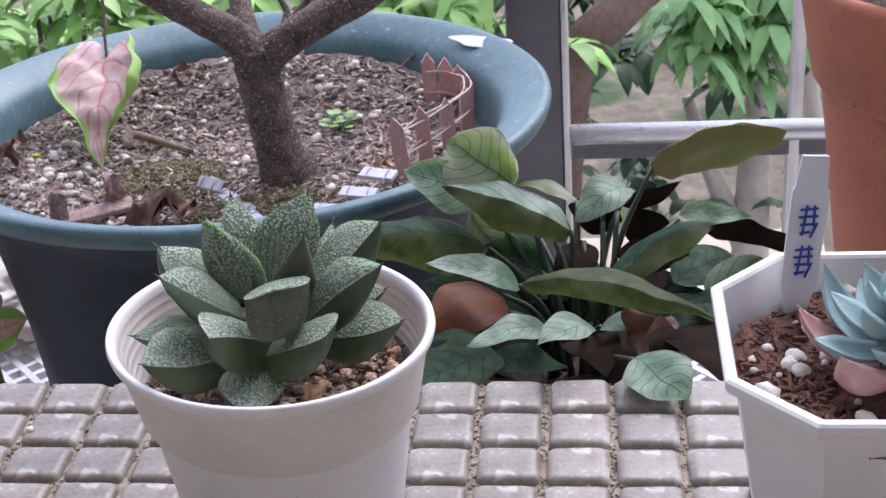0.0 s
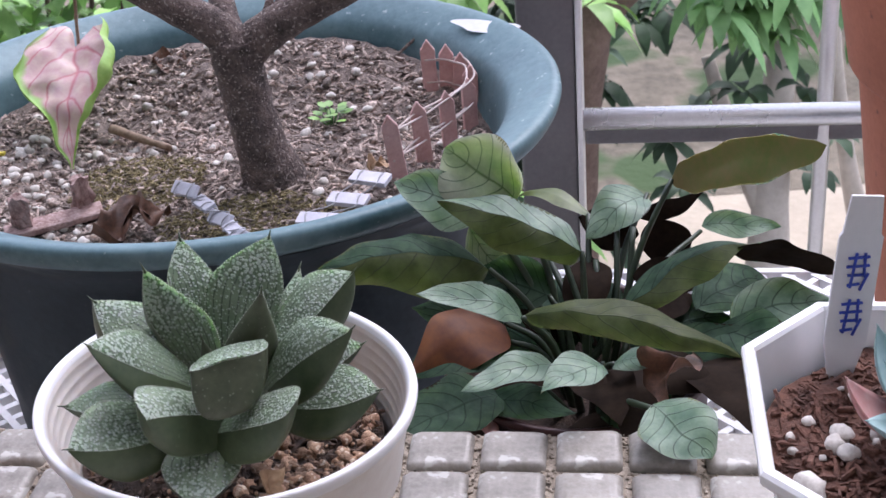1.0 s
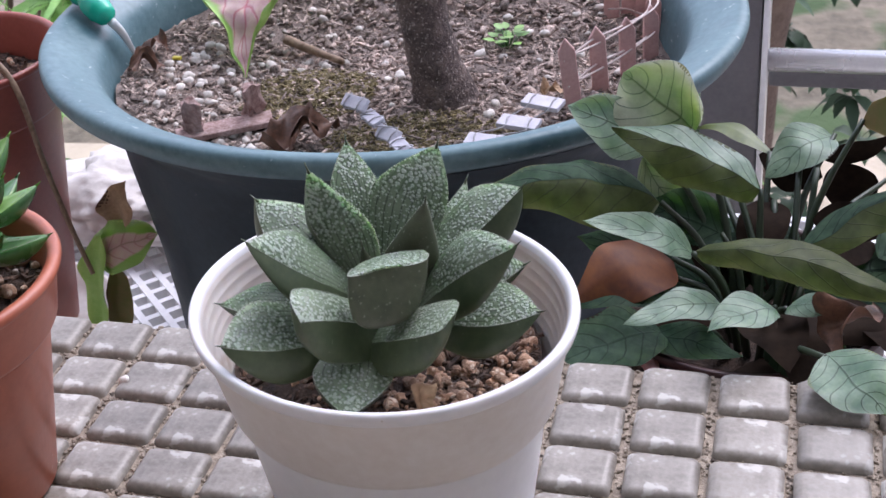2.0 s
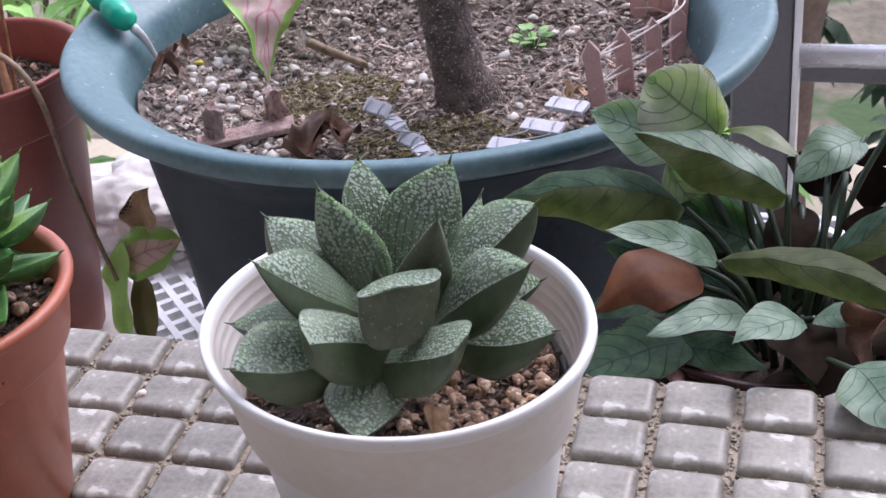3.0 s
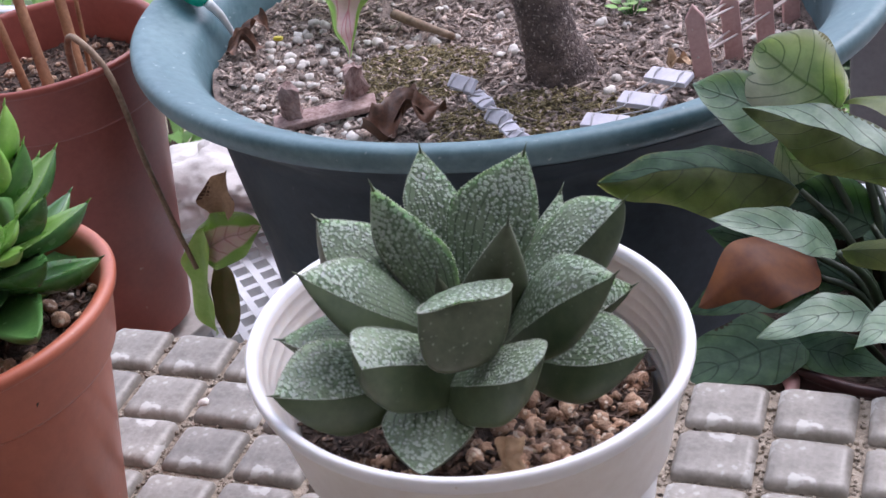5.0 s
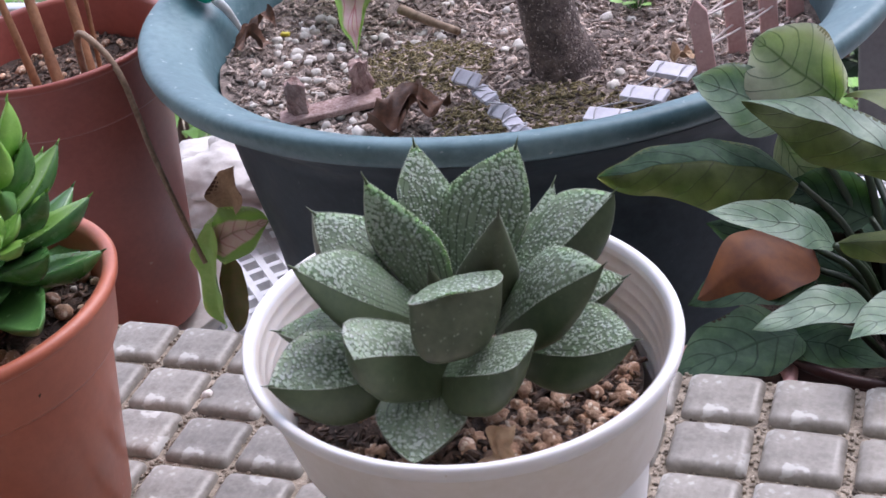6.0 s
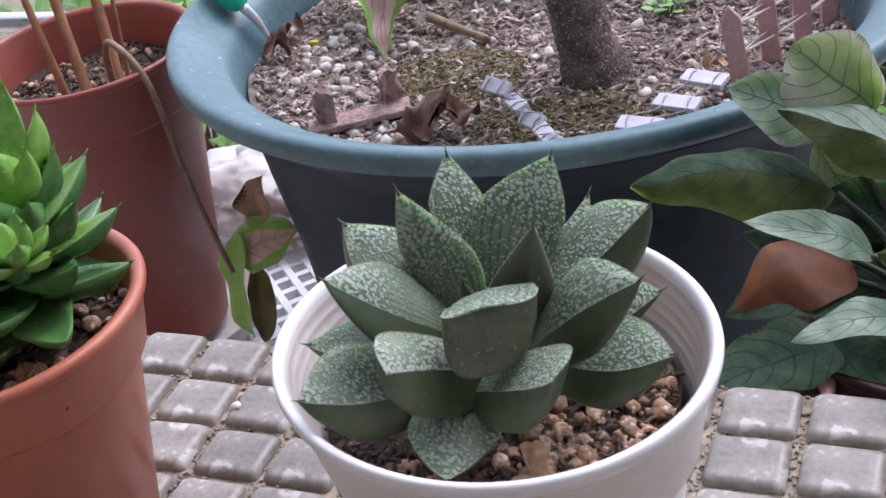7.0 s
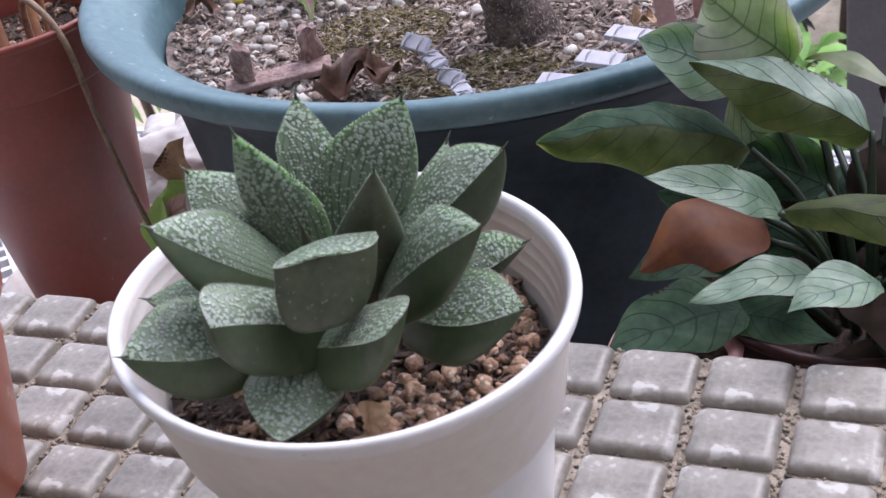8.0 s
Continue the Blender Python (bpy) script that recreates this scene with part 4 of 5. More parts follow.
fence = thing("toy_picket_fence", (0.055, 0.27, -0.01), "miniature dusty-pink wooden picket fence tied with cord", "fence")
line = [(0.0405, 0.228, 0.0262, -0.10), (0.0495, 0.249, 0.0235, -0.06), (0.0598, 0.268, 0.0205, -0.03), (0.0680, 0.288, 0.0185, 0.0), (0.0665, 0.306, 0.0185, 0.03), (0.0600, 0.318, 0.0205, 0.04), (0.0530, 0.320, 0.0245, 0.02), (0.0450, 0.318, 0.0280, -0.02)]
for k, (x, y, z1, lean) in enumerate(line):
    part("picket", picket(x, y, -0.012, z1, lean, 0.22 + 0.10 * k if k < 4 else 0.15), M["pink_wood"], fence, smooth=False)
for h in (0.004, 0.0165):
    for off in (-0.0018, 0.0018):
        pts = []
        for k, (x, y, z1, lean) in enumerate(line):
            pts.append((x + off + lean * h * 1.5, y - 0.0012 + off * 0.5, h + 0.0012 * math.sin(k * 2.4 + off * 900)))
        part("cord", tube(pts, 0.00055, 6, 5), M["cord"], fence, "pinkish-white twisted cord")


# two strips of tied white slats, like toy stepping paths
def slat_path(name, slats, label):
    ob = thing(name, slats[0][:3], label, "toy path")
    for x, y, z, yaw, tilt, l, w in slats:
        bm = box((-l / 2, -w / 2, -0.0012), (l / 2, w / 2, 0.0012), 0.0005)
        bmesh.ops.transform(bm, matrix=Matrix.Translation((x, y, z)) @ Euler((tilt, 0, yaw)).to_matrix().to_4x4(), verts=bm.verts)
        part("slat", bm, M["white_strip"], ob, smooth=False)
    for s in (-0.28, 0.28):
        pts = []
        for i, (x, y, z, yaw, tilt, l, w) in enumerate(slats):
            m = Euler((tilt, 0, yaw)).to_matrix()
            for e, hh in ((0.62, 0.0004), (0.0, 0.0021), (-0.62, 0.0004)):
                q = m @ Vector((s * l, e * w, hh))
                pts.append((x + q.x, y + q.y, z + q.z))
        part("wire", tube(pts, 0.00034, 6, 3), M["grey_wire"], ob, "grey binding wire")
    return ob


slat_path("toy_slat_path", [(0.0305, 0.2040, 0.0050, -0.30, 0.12, 0.0185, 0.0085), (0.0225, 0.1890, 0.0020, -0.22, 0.12, 0.0185, 0.0085), (0.0110, 0.1740, 0.0002, -0.12, 0.12, 0.0180, 0.0085), (0.000, 0.161, -0.002, 0.0, 0.12, 0.0180, 0.0085)], "white toy slat path tied with wire")
slat_path("toy_slat_path", [(-0.0500, 0.1850, 0.0105, -0.45, 0.75, 0.0135, 0.0062), (-0.0405, 0.1785, 0.0065, -0.80, 0.25, 0.0130, 0.0062), (-0.0310, 0.1700, 0.0035, -0.55, 0.85, 0.0130, 0.0062), (-0.0225, 0.1600, 0.0030, -0.90, 0.30, 0.0130, 0.0062), (-0.0140, 0.1500, 0.0040, -0.65, 0.80, 0.0130, 0.0062)], "white toy slat path lying on its edge")

# toy bench: plank with two stumps
bench = thing("toy_bench", (-0.115, 0.185, -0.008), "toy bench of weathered reddish wood on the soil", "toy bench")
bm = box((-0.0225, -0.0055, -0.0015), (0.0225, 0.0055, 0.0015), 0.0006)
bmesh.ops.transform(bm, matrix=Matrix.Translation((-0.1145, 0.184, -0.0045)) @ Euler((0.1, -0.05, 0.46)).to_matrix().to_4x4(), verts=bm.verts)
part("plank", bm, M["old_wood"], bench)
for x, y, h, tw in ((-0.1275, 0.1795, 0.0105, 0.4), (-0.1045, 0.1965, 0.0118, 0.9)):
    bm = box((-0.0044, -0.0036, 0), (0.0044, 0.0036, h + 0.008), 0.0006)
    bmesh.ops.subdivide_edges(bm, edges=bm.edges, cuts=3, use_grid_fill=True)
    for v in bm.verts:
        k = 0.86 + 0.55 * noise.noise(v.co * 260 + Vector((x * 99, 0, 0))) + 0.10 * v.co.z / h
        v.co.x, v.co.y = v.co.x * k, v.co.y * k
        v.co.z += 0.0030 * noise.noise(v.co * 330) * (v.co.z > 0.004)
    bmesh.ops.transform(bm, matrix=Matrix.Translation((x, y, -0.008)) @ Matrix.Rotation(tw, 4, "Z"), verts=bm.verts)
    part("stump", bm, M["old_wood"], bench, smooth=False)
part("knot_hole", tube([(-0.1052, 0.1930, 0.0058), (-0.1056, 0.1921, 0.0056)], 0.0012, 10, 1), M["tub_soil"], bench, "dark knot hole")


# fallen dry leaves
def dry(at, size, yaw, seed, mat="dry_leaf", curl=0.5, label="crisp curled brown leaf lying on soil", pitch=0.0):
    bm = blade((0, 0, 0), (size, 0, 0), size * 0.62, 0, 0.12, 0.5, 0.0, 0.16, seed=seed, nu=22, nv=14)
    for v in bm.verts:
        p = v.co
        p.z += curl * size * 0.35 * math.sin(p.x / size * 7 + seed) * (0.4 + abs(p.y) / size * 2) + 0.12 * size * noise.noise(p * (5 / size) + Vector((seed, 0, 0)))
        p.y += 0.10 * size * math.sin(p.x / size * 9 + seed)
    bmesh.ops.transform(bm, matrix=Matrix.Translation(at) @ Euler((0.2, pitch, yaw)).to_matrix().to_4x4(), verts=bm.verts)
    crinkle(bm, size * 0.14, 2.2 / size, seed)
    return solo("fallen_leaf", bm, [M[mat], M[mat]], label, "leaf")


dry((-0.091, 0.168, -0.005), 0.030, 0.55, 2, curl=0.34, label="curled dark brown leaf lying beside the bench", pitch=-0.12)
dry((-0.080, 0.178, 0.000), 0.022, 0.1, 5, curl=0.5, label="crumpled dark brown leaf on moss")
dry((-0.184, 0.246, 0.006), 0.017, 0.2, 3, label="crisp brown leaf beside the tub wall")
dry((-0.180, 0.222, 0.006), 0.019, 0.5, 4, label="curled brown leaf against the tub wall")
dry((0.026, 0.226, -0.003), 0.014, 1.0, 6, "tan_leaf", label="papery tan leaf beside the picket fence")
dry((-0.115, 0.345, 0.006), 0.022, 0.0, 7, label="brown leaf lying near the tub wall")
solo("yellow_scrap", box((-0.166, 0.2440, 0.0010), (-0.1615, 0.2462, 0.0026), 0.0004), M["yellow"], "small yellow plastic scrap on the soil", "scrap")
solo("dry_stick", tube([(-0.120, 0.285, -0.004), (-0.10, 0.270, -0.003), (-0.082, 0.262, -0.005)], [0.0026, 0.0022, 0.0016], 9, 4, 0.12), M["stalk"], "short grey-brown stick on the soil", "stick")
solo("dry_stick", tube([(0.020, 0.345, 0.006), (0.036, 0.352, 0.018), (0.050, 0.360, 0.024)], [0.0010, 0.0008, 0.0006], 6, 4, 0.1), M["tub_crumb"], "thin dark twig poking from the soil", "stick")
weed = thing("weed_seedling", (-0.004, 0.291, -0.010), "tiny green weed growing in the soil", "weed")
rw = hsh("weed")
for k in range(16):
    a, l = rw.uniform(0, 6.3), rw.uniform(0.004, 0.010)
    p = Vector((-0.004 + math.cos(a) * l * 0.7, 0.291 + math.sin(a) * l * 0.7, -0.004 + rw.uniform(0, 0.006)))
    part("stem", tube([(-0.004, 0.291, -0.010), tuple(p)], 0.0003, 5, 1), M["green_under"], weed)
    part("leaf", blade(p, p + Vector((math.cos(a), math.sin(a), 0.2)) * 0.006, 0.0042, nu=6, nv=4, seed=k), [M["lime_leaf"], M["lime_leaf"]], weed)

# green plastic clip on a pale peg at the tub's rim
clip = thing("plastic_clip", (-0.186, 0.252, 0.0), "glossy green plastic clip on a pale peg", "clip")
bm = bmesh.new()
tube([(-0.1868, 0.2283, 0.0284), (-0.1890, 0.2296, 0.0295), (-0.1935, 0.2322, 0.0316), (-0.1990, 0.2353, 0.0340), (-0.2022, 0.2372, 0.0354), (-0.2060, 0.2395, 0.0372), (-0.2120, 0.2432, 0.0400), (-0.2165, 0.2458, 0.0420)], [0.0018, 0.0052, 0.0068, 0.0066, 0.0052, 0.0066, 0.0062, 0.0016], 18, 5, bm=bm)
part("grip", bm, M["green_clip"], clip)
part("peg", tube([(-0.1860, 0.2280, 0.0275), (-0.1840, 0.2330, 0.0190), (-0.1830, 0.2400, 0.0040)], [0.0024, 0.0020, 0.0010], 10, 4), M["clear"], clip, "pale translucent peg")


# ---- the red pots at the far end ----
def flower_pot(label, cx, cy, z0, rb, rt, zt, lip, mat, wall=0.0018, name="flower_pot", wob=0.0):
    """A tapered plastic pot with a stepped collar and a rounded lip."""
    ob = thing(name, (cx, cy, z0), label, "flower pot")
    zc = zt - lip
    rc = rb + (rt - 0.0035 - rb) * (zc - z0) / (zt - z0)
    part("body", lathe([(0, z0 + 0.002), (rb - 0.003, z0 + 0.002), (rb - 0.002, z0), (rb, z0 + 0.0012), (rc, zc), (rc + 0.0004, zc + 0.001)], cx, cy, 96, wob=wob), mat, ob)
    part("collar", lathe([(rc, zc - 0.0006), (rc + 0.0019, zc + 0.0004), (rc + 0.0026, zc + 0.0016), (rt - 0.0016, zt - 0.0042), (rt - 0.0012, zt - 0.0036), (rt, zt - 0.0028), (rt + 0.0004, zt - 0.0012), (rt - 0.0002, zt), (rt - 0.0016, zt + 0.0004),
                          (rt - 0.0032, zt - 0.0004), (rt - 0.0040, zt - 0.0022), (rc - wall * 0.4, zc), (rb - wall, z0 + 0.004)], cx, cy, 128, wob=wob), mat, ob)
    return ob


FX, FY = -0.275, 0.216
flower_pot("dull red plastic flower pot with dry stalks", FX, FY, -0.150, 0.0325, 0.057, 0.013, 0.030, M["dark_red_pot"])
sau = lathe([(0, -0.1555), (0.040, -0.1555), (0.046, -0.152), (0.052, -0.143), (0.0535, -0.1425), (0.0535, -0.1445), (0.048, -0.155), (0.041, -0.1595), (0, -0.1595)], FX, FY, 72)
solo("saucer", sau, M["bag"], "whitish plastic saucer under the far red pot", "saucer")
flat = lambda x, y: -0.010 + 0.003 * noise.noise(Vector((x * 40, y * 40, 2)))
soil_disc(FX, FY, 0.0505, flat, M["soil"], "potting_soil", "dark soil in the far red pot", 18, 64, 0.002)
pebbles(spread(100, 11, FX, FY, 0.047, flat, 0.0010, 0.0034, None, 0.5), "grit", M["grit"], "tan and pale grit on dark soil")
crumbs(spread(1700, 12, FX, FY, 0.049, flat, 0.0009, 0.0034), "bark_litter", M["crumb"], "dark bark litter in the far red pot")
dead = thing("dry_stalk_clump", (FX, FY, -0.012), "clump of dry brown stalks in the far pot", "plant")
for k, (x, y, dx, dy, r) in enumerate(((-0.262, 0.196, -0.055, 0.06, 0.0030), (-0.250, 0.205, -0.035, 0.05, 0.0030), (-0.278, 0.200, -0.04, 0.03, 0.0022), (-0.255, 0.218, -0.008, 0.03, 0.0012))):
    part("stalk", tube([(x, y, -0.014), (x + dx * 0.4, y + dy * 0.4, 0.035), (x + dx, y + dy, 0.11)], [r, r * 0.85, r * 0.6], 9, 4, 0.06, seed=k), M["twig"], dead)

dang = thing("caladium", (-0.250, 0.206, -0.012), "caladium with a drooping withered leaf", "plant")
part("stalk", tube([(-0.256, 0.208, -0.012), (-0.250, 0.203, 0.018), (-0.238, 0.196, 0.0235), (-0.222, 0.190, 0.008), (-0.212, 0.183, -0.030), (-0.203, 0.178, -0.060), (-0.193, 0.172, -0.083)], [0.0019, 0.0017, 0.0016, 0.0014, 0.0013, 0.0012], 8, 6), M["stalk"], dang)
part("leaf", crinkle(blade((-0.190, 0.181, -0.066), (-0.1985, 0.180, -0.128), 0.0165, 0, 0.05, 0.5, 0, 0.12, seed=9, face=(-0.3, -0.9, 0.2), waist=0.45, nu=26, nv=14, point=1.6), 0.0018, 80, 5), [M["caladium_under"], M["caladium_under"]], dang, "limp lime-green leaf half")
part("leaf", crinkle(blade((-0.184, 0.179, -0.082), (-0.190, 0.178, -0.128), 0.0125, 0, 0.05, 0.7, 0, 0.12, seed=14, face=(0.6, -0.8, 0.1), waist=0.5, nu=22, nv=12, point=1.5), 0.0015, 80, 6), [M["cal_brownish"], M["cal_red"]], dang, "browning folded leaf half")
part("leaf", crinkle(blade((-0.197, 0.182, -0.080), (-0.159, 0.184, -0.064), 0.0260, 0, 0.06, 0.35, 0, 0.08, seed=15, face=(0.1, -0.85, 0.5), waist=0.5, nu=26, nv=16, point=1.2), 0.0016, 70, 7), [M["dangle"], M["caladium_under"]], dang, "pinkish faded leaf half")
part("withered_tip", crinkle(blade((-0.181, 0.186, -0.064), (-0.175, 0.190, -0.038), 0.0170, 0, 0.1, 0.6, 0, 0.16, seed=12, face=(0, -1, 0.3)), 0.0016, 120, 8), [M["tan_leaf"], M["dry_leaf"]], dang, "brown withered leaf tip")


def crumple(cx, cy, cz, sx, sy, sz, seed):
    bm = bmesh.new()
    bmesh.ops.create_icosphere(bm, subdivisions=5, radius=1)
    for v in bm.verts:
        n = v.co.normalized()
        k = 1 + 0.35 * noise.noise(n * 2.2 + Vector((seed, 0, 0))) + 0.20 * abs(noise.noise(n * 6 + Vector((0, seed, 0))))
        v.co = Vector((cx + n.x * sx * k, cy + n.y * sy * k, max(cz + n.z * sz * k, -0.159)))
    return bm


solo("plastic_bag", crumple(-0.262, 0.345, -0.140, 0.055, 0.045, 0.024, 4), M["bag"], "crumpled whitish plastic bag on the rack", "bag")

# ---- near red pot with the green rosette ----
NX, NY = -0.093, -0.0695
flower_pot("brick-red plastic flower pot on the tiled ledge", NX, NY, 0.0036, 0.0262, 0.0425, 0.078, 0.020, M["red_pot"])
nsoil = lambda x, y: 0.0655 + 0.003 * noise.noise(Vector((x * 60, y * 60, 4)))
soil_disc(NX, NY, 0.0378, nsoil, M["soil"], "potting_soil", "dark gritty soil in the red pot", 16, 64, 0.0016)
pebbles(spread(70, 21, NX, NY, 0.036, nsoil, 0.0012, 0.0034, None, 0.5), "grit", M["grit"], "tan grit on the soil of the red pot")
pebbles(spread(26, 22, NX, NY, 0.036, nsoil, 0.0010, 0.0024, None, 0.6), "perlite", M["perlite"], "pale perlite in the red pot")
crumbs(spread(1800, 23, NX, NY, 0.0370, nsoil, 0.0006, 0.0024), "bark_litter", M["crumb"], "dark crumbs in the red pot")
ros = thing("green_succulent", (NX + 0.006, NY + 0.008, 0.066), "bright green stacked succulent rosette in a red pot", "succulent")
rs = hsh("rosette")
RA, RB = Vector((NX + 0.006, NY + 0.008, 0.062)), Vector((NX + 0.010, NY + 0.014, 0.103))
part("stem", tube([RA, RA.lerp(RB, 0.5), RB], [0.004, 0.0035, 0.002], 8, 3), M["green_under"], ros)
for k in range(46):
    f = k / 45
    a = k * 2.39996 + 0.5
    ln = 0.0350 * (1 - 0.30 * f)
    el = -0.05 + 1.10 * f ** 1.1 + rs.uniform(-0.12, 0.12)
    if f < 0.20 and math.cos(a + 0.1) > 0.5:
        continue
    c = RA.lerp(RB, 0.10 + 0.90 * f)
    d = Vector((math.cos(a) * math.cos(el), math.sin(a) * math.cos(el), math.sin(el)))
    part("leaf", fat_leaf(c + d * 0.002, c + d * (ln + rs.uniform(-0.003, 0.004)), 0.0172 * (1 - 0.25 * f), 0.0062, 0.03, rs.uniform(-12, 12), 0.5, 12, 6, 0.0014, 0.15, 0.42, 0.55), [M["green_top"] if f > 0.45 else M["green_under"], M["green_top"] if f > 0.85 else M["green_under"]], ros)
for k in range(10):
    a = k * 2.39996
    el = 0.3 + 0.1 * k
    c = Vector((NX + 0.027, NY - 0.008, 0.099))
    d = Vector((math.cos(a) * math.cos(el), math.sin(a) * math.cos(el), math.sin(el)))
    part("offset_leaf", fat_leaf(c, c + d * 0.012, 0.007, 0.003, 0.05, 0, 0.5, 8, 4, 0.0008, 0.1), [M["green_top"], M["green_top"]], ros)

# ---- white pot with the flecked succulent ----
WX, WY = 0.0400, -0.0575
OVAL = dict(squash=0.90, turn=-0.39, lean=(0.020, -0.072))
pot = thing("flower_pot", (WX, WY, 0.0036), "white plastic flower pot, slightly dirty, on tiles", "flower pot")
part("body", lathe([(0, 0.006), (0.0335, 0.006), (0.0345, 0.0036), (0.0362, 0.0045), (0.0382, 0.0200), (0.0402, 0.0350), (0.0416, 0.0470), (0.0420, 0.0485)], WX, WY, 128, **OVAL), M["white_pot"], pot)
part("collar", lathe([(0.0416, 0.0475), (0.0434, 0.0492), (0.0447, 0.0515), (0.0480, 0.0700), (0.0486, 0.0736)], WX, WY, 128, **OVAL), M["showthrough_pot"], pot, "flared white collar with soil showing through")
part("rim", lathe([(0.0484, 0.0732), (0.0497, 0.0741), (0.0506, 0.0752), (0.0510, 0.0768), (0.0508, 0.0780), (0.0502, 0.0785), (0.0492, 0.0784), (0.0484, 0.0778), (0.0479, 0.0766)], WX, WY, 160, **OVAL), M["white_pot"], pot, "rounded white rim")
inner = [(0.0480, 0.0768)]
for k in range(7):
    z = 0.0752 - 0.0032 * k
    r = 0.0476 - 0.00075 * k
    inner += [(r, z + 0.0005), (r - 0.00022, z), (r - 0.0001, z - 0.0005)]
inner += [(0.0385, 0.035), (0.034, 0.008)]
# inside is beige too, for light passing through the wall
part("inner_wall", lathe(inner, WX, WY, 128, **OVAL), M["showthrough_pot"], pot, "ringed white inner wall")
WSX, WSY = 0.0413, -0.0620
wsoil = lambda x, y: 0.0600 + 0.002 * noise.noise(Vector((x * 60, y * 60, 8)))
soil_disc(WSX, WSY, 0.0395, wsoil, M["soil"], "potting_soil", "dark soil under tan grit in the white pot", 18, 72, 0.0016)
pebbles(spread(560, 31, WSX, WSY, 0.0385, wsoil, 0.0006, 0.0022, lambda x, y: 1.0 if x > 0.055 else 0.22, 0.5), "grit", M["grit"], "tan baked-clay grit round the succulent", lump=0.75)
crumbs(spread(2600, 32, WSX, WSY, 0.0385, wsoil, 0.0006, 0.0028), "bark_litter", M["crumb"], "dark soil crumbs in the white pot")
dry((0.0580, -0.0930, 0.0640), 0.011, 1.1, 8, "tan_leaf", 0.4, "papery dry leaf standing in the grit", -0.9)

haw = thing("flecked_succulent", (0.0445, -0.068, 0.060), "dark green succulent rosette with white-flecked pointed leaves", "succulent")


def rosette_leaf(tip, left, right, keel, root, at=0.52, sharp=1.25, full=1.0, square=2.3, narrow=0.55, swell=0.10, back="haw_under", face="haw_top", teeth=True, spine=0.0018, n=26, m=14):
    """A thick leaf from root to tip: a flecked upper facet between its left and right shoulders, a rounded keeled underside through the keel, pale teeth on the rim."""
    tip, left, right, keel, root = (Vector(p) for p in (tip, left, right, keel, root))
    axis = lambda u: root.lerp(tip, u)
    ol, orr, ok = left - axis(at), right - axis(at), keel - axis(at)
    upper = ((ol + orr) * 0.5 - ok)
    across = (orr - ol).normalized()
    upper = (upper - across * upper.dot(across)).normalized()
    half = (orr - ol).length * 0.5

    def width(u):
        if u < at:
            return narrow + (1 - narrow) * math.sin(u / at * math.pi / 2)
        return max(1 - ((u - at) / (1 - at)) ** sharp, 0.0) ** (1 / full)

    bm = bmesh.new()
    uvl = bm.loops.layers.uv.new("UVMap")
    tops, lows, rims = [], [], []
    for i in range(n + 1):
        u = 1 - (1 - i / n) ** 1.25
        k = max(width(u), 0.012)
        c = axis(u)
        a, b, d = c + ol * k, c + orr * k, ok * max(k, 0.02) ** 0.8
        mid = (a + b) * 0.5
        d = c + d - mid
        top = []
        for j in range(m + 1):
            v = j / m * 2 - 1
            rip = 0.00022 * k * noise.noise((a + (b - a) * (j / m)) * 420)
            top.append(bm.verts.new(a.lerp(b, j / m) + upper * (swell * half * k * (1 - v * v) + rip)))
        low = [top[0]]
        for j in range(1, m):
            th = math.pi * (1 - j / m)
            e = 2 / square
            x = math.copysign(abs(math.cos(th)) ** e, math.cos(th))
            low.append(bm.verts.new(mid + (b - a) * (0.5 * x) + d * math.sin(th) ** e))
        low.append(top[-1])
        tops.append(top)
        lows.append(low)
        rims.append((u, a, b))
    for i in range(n):
        for j in range(m):
            f = bm.faces.new((tops[i][j], tops[i + 1][j], tops[i + 1][j + 1], tops[i][j + 1]))
            for lp, (p, q) in zip(f.loops, ((i, j), (i + 1, j), (i + 1, j + 1), (i, j + 1))):
                lp[uvl].uv = (p / n, q / m)
            f = bm.faces.new((lows[i][j], lows[i][j + 1], lows[i + 1][j + 1], lows[i + 1][j]))
            f.material_index = 1
    for i in range(n):
        for j in (0, m):
            e = bm.edges.get((tops[i][j], tops[i + 1][j]))
            if e:
                e.smooth = False
    bmesh.ops.recalc_face_normals(bm, faces=bm.faces)
    if teeth:
        for i in range(n // 4, n):
            for g in (0.0, 0.5):
                for side in (1, 2):
                    p = rims[i][side].lerp(rims[i + 1][side], g) + upper * 0.00006
                    r = 0.00020 + 0.00008 * noise.noise(p * 3000)
                    vs = [bm.verts.new(p + w * r) for w in (across, upper.cross(across), -across, upper.cross(-across), upper, -upper)]
                    for q in ((0, 1, 4), (1, 2, 4), (2, 3, 4), (3, 0, 4), (1, 0, 5), (2, 1, 5), (3, 2, 5), (0, 3, 5)):
                        bm.faces.new([vs[z] for z in q]).material_index = 2
    if spine:
        way = (tip - root).normalized()
        count = len(bm.faces)
        tube([tip - way * 0.0012, tip + (way * 0.9 + Vector((0, 0, 0.3))) * spine], [0.00042, 0.00005], 5, 1, bm=bm)
        bm.faces.ensure_lookup_table()
        for f in bm.faces[count:]:
            f.material_index = 1
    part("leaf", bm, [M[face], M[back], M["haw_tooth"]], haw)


BLOCK = dict(at=0.66, sharp=2.6, full=2.2, square=3.0, narrow=0.72, swell=0.16, spine=0)
